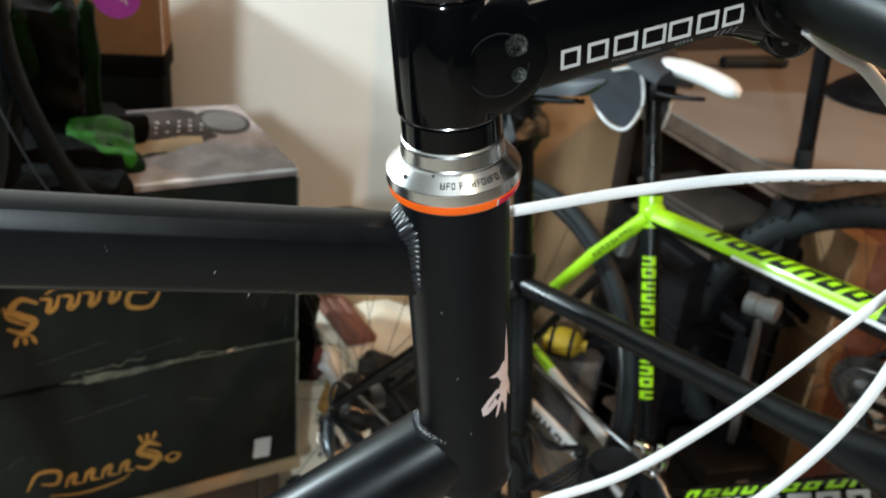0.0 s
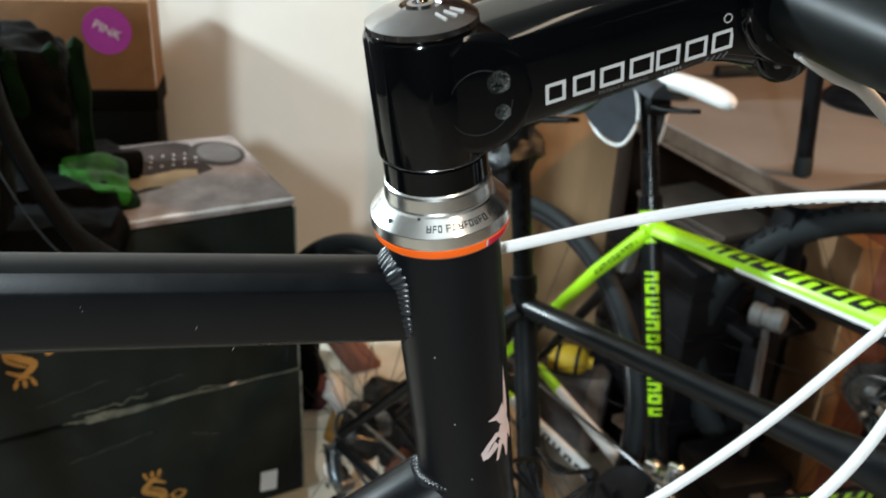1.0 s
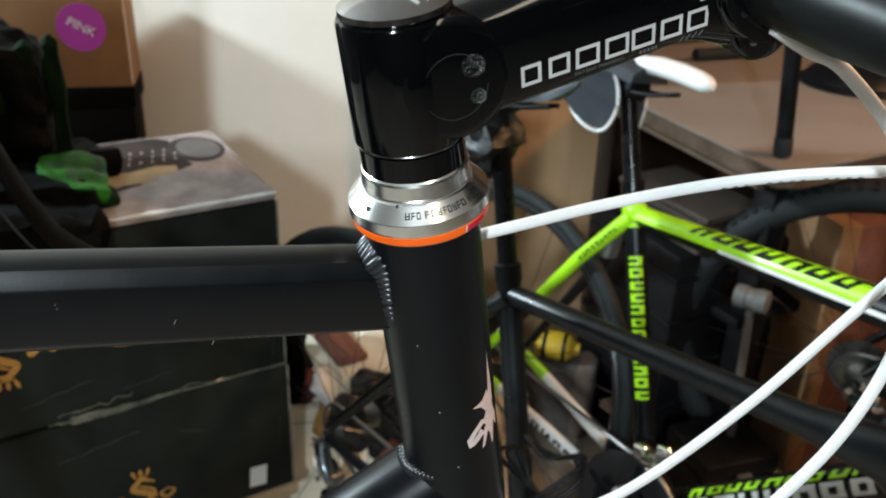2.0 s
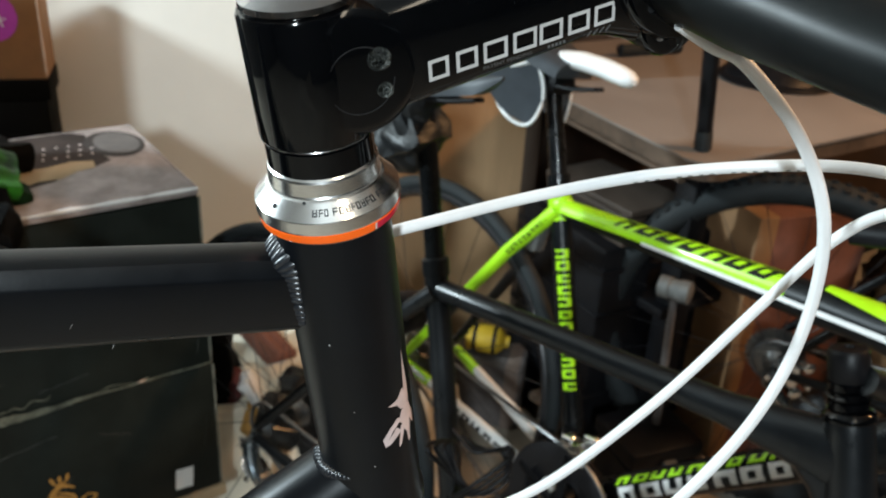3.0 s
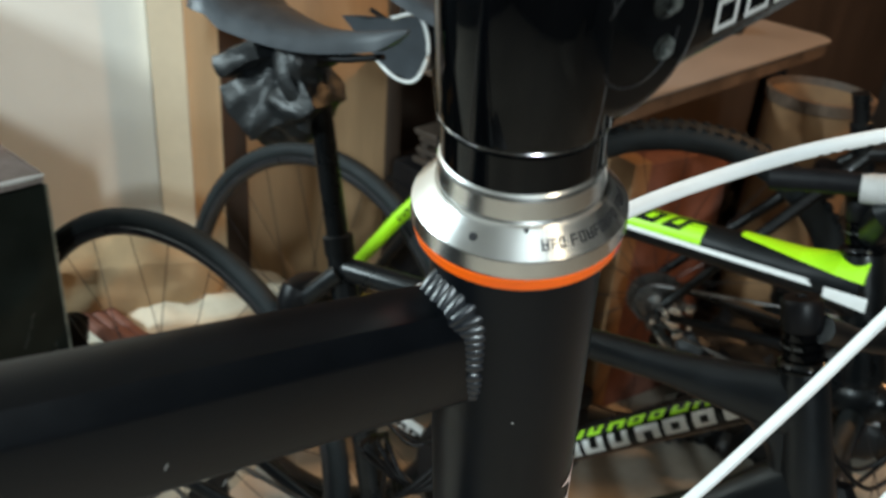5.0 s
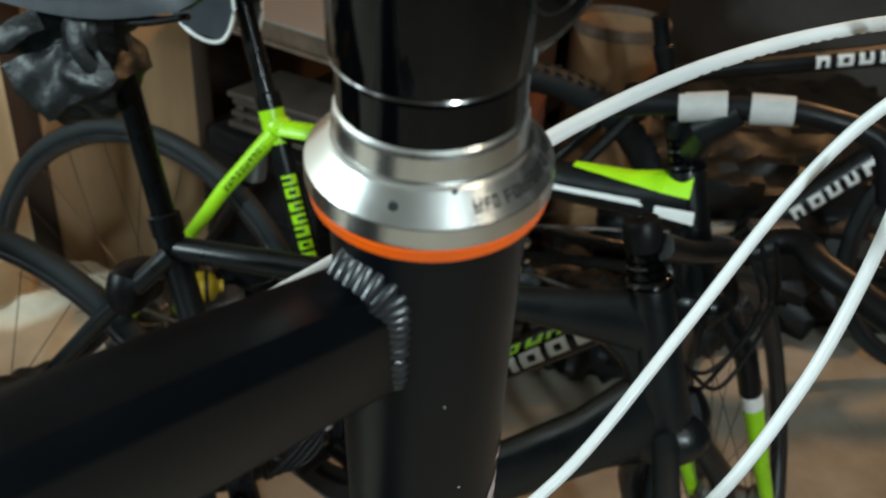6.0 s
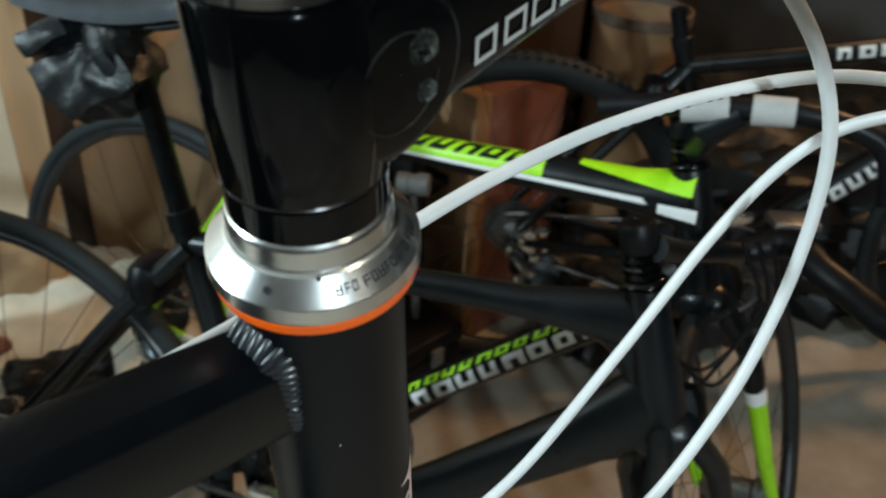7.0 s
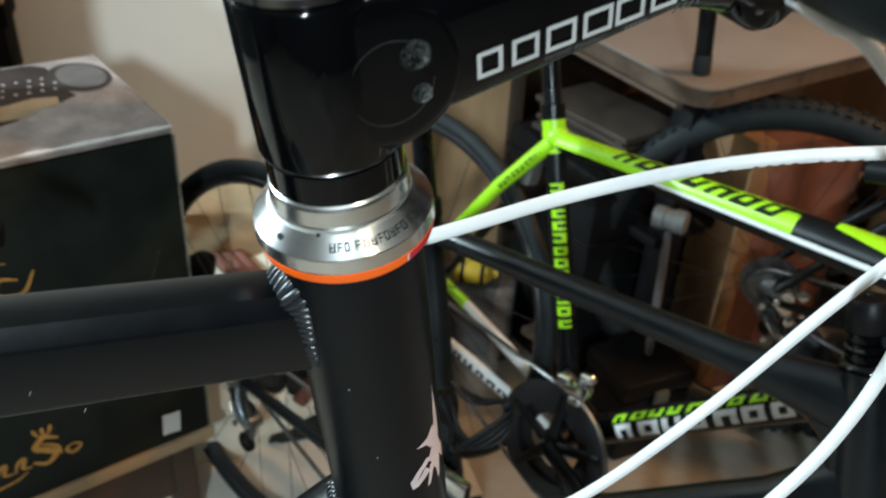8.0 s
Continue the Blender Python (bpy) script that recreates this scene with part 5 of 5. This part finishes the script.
AT, rear, front = bike_pose(V(0.3709, 1.2278, 0.7126), V(0.6893, 0.7467, 0.7457), V(0.4089, 1.0563, 0.273))
GREEN = geometry(rear, front, 0.0205, 0.021, 0.150, -20, 0.042, saddle_label="white saddle with dark sides and white piping", tilt=11, nose=-12, high=0.064, flare=0.8, tail=0.70, turn=81)
green_bike = bicycle("black and lime green road bicycle with white saddle", AT, M_BIKE_BLACK, GREEN, True, M_SADDLE, None, False)
tr, tf = V(*GREEN["tr"]), V(*GREEN["tf"])
part("seat_lug", ellipsoid(tr + V(0.002, 0, 0.004), (0.023, 0.0195, 0.021)), M_LIME, green_bike, "lime green seat lug")
part("lamp_bracket", lumpy((0.026, 0.026, 0.050), Matrix.Translation(tr + V(-0.026, -0.008, -0.060)), 0.004, 95, 4), M_GREYPLASTIC, green_bike, "pale grey plastic bracket")
part("lime_panel", shell(tr, tr.lerp(tf, 0.68), 0.0146, -14, 125, 0.0014, r1=0.0229, a0_end=4), M_LIME, green_bike, "lime green paint panel")
FLARE = ((0.755, 0.0250, 0.0262, 62), (0.88, 0.0300, 0.0268, 40), (0.95, 0.0330, 0.0334, 26), (0.985, 0.0330, 0.0397, 20), (1.005, 0.0330, 0.0435, 18))
for (f0, ra, rb, aa), (f1, rc, rd_, ab) in zip(FLARE, FLARE[1:]):
    part("head_panel", shell(tr.lerp(tf, f0), tr.lerp(tf, f1), (ra, rb), aa, 125, 0.0014, r1=(rc, rd_), a0_end=ab), M_LIME, green_bike, "lime green paint panel")
part("white_patch", shell(tr.lerp(tf, 0.94), tr.lerp(tf, 1.02), (0.0330, 0.0330), -22, 0, 0.0016, r1=(0.0330, 0.0440)), M_WHITE, green_bike, "white paint patch")
# highlight along the lime panel's lower edge, painted as a white band
part("highlight_stripe", shell(tr.lerp(tf, 0.30), tr.lerp(tf, 0.93), 0.0192, -10, 4, 0.0012, r1=0.0300), M_WHITE, green_bike)
marks(green_bike, tr.lerp(tf, 0.20), tr.lerp(tf, 0.645), 0.0170, 30, 82, 7, 0.86, M_BIKE_BLACK, 0.0022, M_LIME, 0.016, 0.0228)
marks(green_bike, V(0, 0, 0.27).lerp(V(*GREEN["st"]), 0.35), V(0, 0, 0.27).lerp(V(*GREEN["st"]), 0.80), 0.0170, 108, 178, 12, 0.86, M_LIME, 0.0010)
marks(green_bike, V(0, 0, 0.27).lerp(V(*GREEN["hb"]), 0.18), V(0, 0, 0.27).lerp(V(*GREEN["hb"]), 0.70), (0.021, 0.024), 26, 54, 9, 0.86, M_LIME, 0.0010, None, 0.008)
marks(green_bike, V(0, 0, 0.27).lerp(V(*GREEN["hb"]), 0.18), V(0, 0, 0.27).lerp(V(*GREEN["hb"]), 0.78), (0.021, 0.024), -34, 18, 8, 0.90, M_WHITE, 0.0010, None, 0.004)

AT, rear, front = bike_pose(V(0.1532, 1.0182, 0.6838), V(0.5256, 0.5947, 0.7204), V(0.1916, 0.8946, 0.2642))
front = V(0.418, 0, 0.722)
BLACK = geometry(rear, front, 0.0145, 0.027, 0.225, 35, 0.030, flare=1.15, back=-0.03, turn=90)
black_bike = bicycle("matte black carbon road bicycle with a dark saddle", AT, M_CARBON, BLACK, False, M_SADDLE, M_GREYPLASTIC, True)

# smooth carbon web in the corner of top tube and down tube
c_tr, c_tf, c_hb, c_bb = (V(*BLACK[k]) for k in ("tr", "tf", "hb", "bb"))
arc_a, arc_b, arc_c = V(0.322, 0, 0.708), V(0.340, 0, 0.580), V(0.470, 0, 0.668)
bm = bmesh.new()
rows = []
for i in range(21):
    k = i / 20
    edge_p = arc_a * (1 - k) ** 2 + arc_c * (2 * k * (1 - k)) + arc_b * k ** 2
    back_p = c_tf.lerp(c_hb, k) + V(0.004, 0, 0)
    row = []
    for j in range(9):
        u = j / 8
        half = 0.0145 * math.sin(math.pi * min(0.5, 0.10 + 1.2 * u)) + 0.004 * u
        p = edge_p.lerp(back_p, u)
        row.append((bm.verts.new(p + V(0, -half, 0)), bm.verts.new(p + V(0, half, 0))))
    rows.append(row)
for ra_, rb_ in zip(rows, rows[1:]):
    for j in range(8):
        for side in (0, 1):
            bm.faces.new((ra_[j][side], ra_[j + 1][side], rb_[j + 1][side], rb_[j][side]))
    bm.faces.new((ra_[0][0], ra_[0][1], rb_[0][1], rb_[0][0]))
part("head_web", bm, M_CARBON, black_bike, "smooth carbon web at the head")

FOURTH = dict(bb=(0, 0, 0.27), st=(-0.142, 0, 0.70), tr=(-0.130, 0, 0.66), tf=(0.42, 0, 0.735), ht=(0.405, 0, 0.765), hb=(0.445, 0, 0.650), fa=(0.62, 0, 0.345),
              rt=0.017, rd=0.024, post=0.06, crank=60, tyre=0.026, no_seat=True)
TURN4 = pose(0, 0, 0, 0, 0, -30)
GROW4 = 1.07
at4 = V(0.875, 1.345, 0) - TURN4 @ V(-0.405 * GROW4, 0, 0)
fourth_bike = bicycle("black bicycle with fat tyres and white lettering", Matrix.Translation(at4) @ TURN4 @ Matrix.Scale(GROW4, 4), M_BIKE_BLACK, FOURTH, False, M_SADDLE, None, False)
marks(fourth_bike, V(-0.13, 0, 0.66).lerp(V(0.42, 0, 0.735), 0.45), V(-0.13, 0, 0.66).lerp(V(0.42, 0, 0.735), 0.92), 0.020, -20, 40, 7, 0.8, M_WHITE, 0.001)
marks(fourth_bike, V(0, 0, 0.27).lerp(V(0.445, 0, 0.65), 0.35), V(0, 0, 0.27).lerp(V(0.445, 0, 0.65), 0.85), (0.024, 0.029), -25, 30, 8, 0.8, M_WHITE, 0.001)


def room_tube(b, name, pts, radii, mat, parent=None, label=""):
    """A tube of bicycle b through points given in the room."""
    inv = b.matrix_world.inverted()
    return part(name, sweep(spline([inv @ V(*p) for p in pts], 6) if not isinstance(radii, list) else [inv @ V(*p) for p in pts], radii, 16), mat, parent or b, label)


# turned bars of the two nearest parked bicycles
gh = green_bike.matrix_world @ V(*GREEN["ht"])
g_stem = room_tube(green_bike, "stem", (tuple(gh + V(0, 0, 0.035)), (0.672, 0.735, 0.845), (0.694, 0.714, 0.872)), [0.018, 0.019, 0.016], M_BIKE_BLACK)
g_bar = room_tube(green_bike, "handlebar", ((0.600, 0.836, 0.850), (0.650, 0.770, 0.868), (0.694, 0.714, 0.876), (0.735, 0.662, 0.882), (0.790, 0.600, 0.862), (0.800, 0.575, 0.800)), 0.0135, M_BLACKPLASTIC)
room_tube(green_bike, "bar_sleeve", ((0.654, 0.762, 0.866), (0.687, 0.724, 0.875)), [0.0165, 0.0175], M_PRINT, g_bar, "pale bar sleeve")
room_tube(green_bike, "bar_sleeve", ((0.702, 0.705, 0.877), (0.729, 0.670, 0.882)), [0.0175, 0.0165], M_PRINT, g_bar, "pale bar sleeve")
b_bar = room_tube(black_bike, "handlebar", ((0.660, 0.640, 0.740), (0.690, 0.620, 0.755), (0.6919, 0.5931, 0.7652), (0.6728, 0.5578, 0.765), (0.6677, 0.5129, 0.761), (0.6525, 0.4668, 0.7635), (0.6446, 0.4372, 0.7717), (0.625, 0.395, 0.780)), 0.0160, M_BLACKPLASTIC)
bh = black_bike.matrix_world @ V(*BLACK["ht"])
room_tube(black_bike, "stem", (tuple(bh + V(0, 0, 0.055)), (0.570, 0.640, 0.765), (0.664, 0.638, 0.742)), [0.014, 0.012, 0.012], M_BIKE_BLACK)
for k, (dx, dy) in enumerate(((0.0, 0.0), (0.012, -0.010), (-0.014, 0.008))):
    room_tube(black_bike, "cable", ((0.640 + dx, 0.610 + dy, 0.775), (0.655 + dx, 0.590, 0.70), (0.60 + dx, 0.60 + dy, 0.63 - 0.02 * k), (0.545, 0.605 + dy, 0.66), (0.520, 0.62, 0.70)), 0.0024, M_BLACKPLASTIC)

inv4 = fourth_bike.matrix_world.inverted()
mech = part("chrome_brake", lumpy((0.040, 0.030, 0.046), Matrix.Translation(inv4 @ V(0.872, 1.285, 0.350)), 0.006, 63, 5), M_CHROME, fourth_bike, "bright chrome brake arm")
for dx, dz, r in ((0.028, 0.020, 0.010), (-0.026, 0.012, 0.008), (0.012, -0.034, 0.011), (0.034, -0.022, 0.006)):
    part("barrel", lathe([(-0.016, r * 0.7), (-0.014, r), (0.014, r), (0.016, r * 0.7)], 16, Matrix.Translation(inv4 @ V(0.872 + dx, 1.275, 0.350 + dz)) @ pose(0, 0, 0, 80, 0, 25)), M_CHROME, mech)

sheet = thing("paper_sheet", "large pale sheet of packing paper on the floor", "paper", pose(-0.14, 1.42, 0.0, 0, 0, 10))
bm = bmesh.new()
bmesh.ops.create_grid(bm, x_segments=24, y_segments=20, size=0.5)
for v in bm.verts:
    v.co = V(v.co.x * 0.80, v.co.y * 0.62, 0.006 + 0.004 * noise.noise(v.co * 6) + 0.003 * noise.noise(v.co * 17))
bmesh.ops.solidify(bm, geom=list(bm.faces), thickness=0.0012)
part("sheet", bm, M_PAPER, sheet)
# loose cables beside the seat tube of the carbon bicycle
for k in range(4):
    o = 0.010 * k
    room_tube(black_bike, "loose_cable", ((0.150 + o, 0.795, 0.622 - o), (0.172 + o, 0.776, 0.604), (0.203, 0.771 - o, 0.607 + o), (0.208, 0.750, 0.583 + o), (0.180 - o, 0.746, 0.567), (0.158, 0.762 + o, 0.578 - o), (0.150 - o, 0.790, 0.600), (0.165, 0.840, 0.560), (0.180, 0.890, 0.420)), 0.0022 + 0.0006 * (k % 2), M_BLACKPLASTIC)
for dx, dz, r in ((0.0, 0.0, 0.012), (0.020, 0.016, 0.008), (-0.016, 0.018, 0.009), (0.006, -0.026, 0.008)):
    bm = lathe([(-0.012, r * 0.6), (-0.009, r), (0.009, r), (0.012, r * 0.6)], 14, green_bike.matrix_world.inverted() @ Matrix.Translation((0.385 + dx, 1.020, 0.400 + dz)) @ pose(0, 0, 0, 75, 0, 30))
    part("clamp_bolt", bm, M_CHROME, green_bike, "bright chrome clamp bolt")

# ---- small things among the wheels ----
mallet = thing("mallet", "rubber mallet with a grey head standing on a tool box", "mallet", pose(0.655, 1.335, 0.20, 0, -3, 0))
part("handle", lathe([(0.0, 0.008), (0.02, 0.0088), (0.24, 0.0075), (0.285, 0.007)], 20), M_PRINT_GREY, mallet)
part("head", lathe([(-0.030, 0.018), (-0.028, 0.0215), (-0.009, 0.0215), (-0.007, 0.019), (0.007, 0.019), (0.009, 0.0215), (0.028, 0.0215), (0.030, 0.018)], 28, Matrix.Translation((0, 0, 0.305)) @ pose(0, 0, 0, 0, 90, -40)), M_GREYPLASTIC, mallet)
crate = thing("storage_crate", "black plastic storage crate under the desk", "crate", pose(0.62, 1.60, 0, 0, 0, 21))
part("body", box((0.44, 0.30, 0.52), Matrix.Translation((0.10, 0.05, 0.26)), 0.012), M_BLACKPLASTIC, crate)
for k in range(5):
    part("rib", box((0.452, 0.312, 0.012), Matrix.Translation((0.10, 0.05, 0.07 + 0.10 * k)), 0.003), M_BLACKPLASTIC, crate)
foot = thing("tool_box", "low black tool box carrying a mallet", "box", pose(0.64, 1.33, 0, 0, 0, 15))
part("body", box((0.16, 0.14, 0.150), Matrix.Translation((0, 0, 0.075)), 0.010), M_BLACKPLASTIC, foot)
part("lid", box((0.166, 0.146, 0.042), Matrix.Translation((0, 0, 0.174)), 0.010), M_BLACKPLASTIC, foot)
part("latch", box((0.03, 0.012, 0.04), Matrix.Translation((0, -0.078, 0.150)), 0.003), M_GREYPLASTIC, foot)
brown = thing("carton", "brown cardboard carton with a stained front", "box", pose(0.95, 1.56, 0, 0, 0, 12))
part("body", box((0.28, 0.20, 0.60), Matrix.Translation((0, 0, 0.30)), 0.003), M_CARD_RED, brown)
part("flap", box((0.045, 0.206, 0.606), Matrix.Translation((-0.1215, 0, 0.303)), 0.003), M_CARD, brown)
slats = thing("board_stack", "stack of dark brown wooden slats under the desk", "boards", pose(0.60, 1.62, 0.525, 0, 0, 24))
for k in range(4):
    part("slat", box((0.17 - 0.008 * (k % 2), 0.26, 0.012), Matrix.Translation((0.008 * (k % 3), 0, 0.006 + 0.021 * k)) @ pose(0, 0, 0, 0, 0, 2.5 * (k % 2)), 0.002), M_SLAT, slats)
    for dy in (-0.11, 0.11) if k < 3 else ():
        part("spacer_stick", box((0.15, 0.02, 0.009), Matrix.Translation((0.004, dy, 0.0165 + 0.021 * k)), 0.001), M_SLAT, slats)
bottle = thing("bottle", "yellow plastic bottle with black bands lying on its side", "bottle", pose(0.365, 1.66, 0.200, 0, 90, -20))
part("body", lathe([(-0.046, 0.024), (-0.042, 0.033), (0.024, 0.033), (0.036, 0.024), (0.041, 0.014), (0.052, 0.014)], 32), M_YELLOW, bottle)
for z in (-0.03, 0.015):
    part("band", lathe([(z, 0.0334), (z + 0.009, 0.0334)], 32), M_BLACKPLASTIC, bottle)
heap = thing("cloth_heap", "heap of dark red and brown rags against the cartons", "rags", pose(-0.180, 1.41, 0.012, 0, 0, 20))
inv_heap = heap.matrix_world.inverted()
# black filler shaped as the dark shadow gap along the cartons' right edge
part("gap_shadow_fill", lumpy((0.055, 0.10, 0.40), inv_heap @ Matrix.Translation((-0.198, 1.40, 0.200)), 0.014, 101, 9, 0.3), M_BAG, heap, "black lump standing in for the shadow beside the cartons")
# added lump that darkens the view behind the cassette, no known object
part("dark_backing", lumpy((0.17, 0.09, 0.30), inv_heap @ pose(-0.030, 1.40, 0.135, 0, 10, 0), 0.026, 115, 12, 0.35), M_NYLON, heap, "shiny black lump added as dark backing for the cassette")
part("red_strip", lumpy((0.030, 0.035, 0.060), inv_heap @ pose(-0.015, 1.345, 0.150, 0, 35, 0), 0.008, 117, 7, 0.3), M_CARD_RED, heap, "dull red strip")
part("red_rag", lumpy((0.034, 0.050, 0.052), inv_heap @ pose(-0.166, 1.372, 0.278, 0, 25, 0), 0.012, 103, 8, 0.3), M_MAROON, heap, "dark maroon rag")
part("cream_rag", lumpy((0.066, 0.080, 0.23), inv_heap @ pose(-0.154, 1.400, 0.178, 0, 8, 0), 0.014, 105, 9, 0.35), M_CREAMCLOTH, heap, "crumpled cream cloth")
part("amber_rag", lumpy((0.028, 0.050, 0.075), inv_heap @ pose(-0.139, 1.345, 0.232, 0, 14, 0), 0.009, 106, 8, 0.35), M_AMBER, heap, "amber stained cloth end")
part("white_rag", lumpy((0.026, 0.05, 0.060), inv_heap @ pose(-0.136, 1.352, 0.288, 0, -28, 0), 0.010, 107, 8, 0.3), M_LABEL, heap, "crumpled white paper")
foam = thing("foam_block", "grey brown foam block carrying a yellow bottle", "block", pose(0.365, 1.66, 0.0, 0, 0, -20))
part("body", box((0.19, 0.11, 0.166), Matrix.Translation((0, 0, 0.083)), 0.008), M_PRINT_GREY, foam)
part("strap", box((0.03, 0.114, 0.166), Matrix.Translation((0.07, 0, 0.0835)), 0.002), M_TAPE, foam)
drum = thing("cardboard_drum", "tall brown cardboard drum with a rim", "drum", pose(1.30, 1.50, 0, 0, 0, 0))
part("body", lathe([(0.0, 0.098), (0.004, 0.102), (0.70, 0.106), (0.702, 0.100), (0.60, 0.098)], 40, cap=False), M_CARD, drum)
part("rim", lathe([(0.690, 0.108), (0.692, 0.1105), (0.716, 0.1105), (0.718, 0.104), (0.700, 0.102)], 40, cap=False), M_EDGE, drum)
part("base", lathe([(0.001, 0.097), (0.006, 0.097)], 40), M_CARD, drum)
tarp = thing("tarpaulin", "crumpled black tarpaulin heaped on the floor", "tarpaulin", pose(1.85, 1.45, 0.20, 0, 0, -30))
part("cover", lumpy((1.10, 0.80, 0.42), Matrix(), 0.06, 111, 12, 0.4), M_NYLON, tarp)
part("fold", lumpy((0.50, 0.30, 0.20), pose(-0.42, -0.42, -0.10, 0, 0, 20), 0.05, 113, 10, 0.4), M_NYLON, tarp)
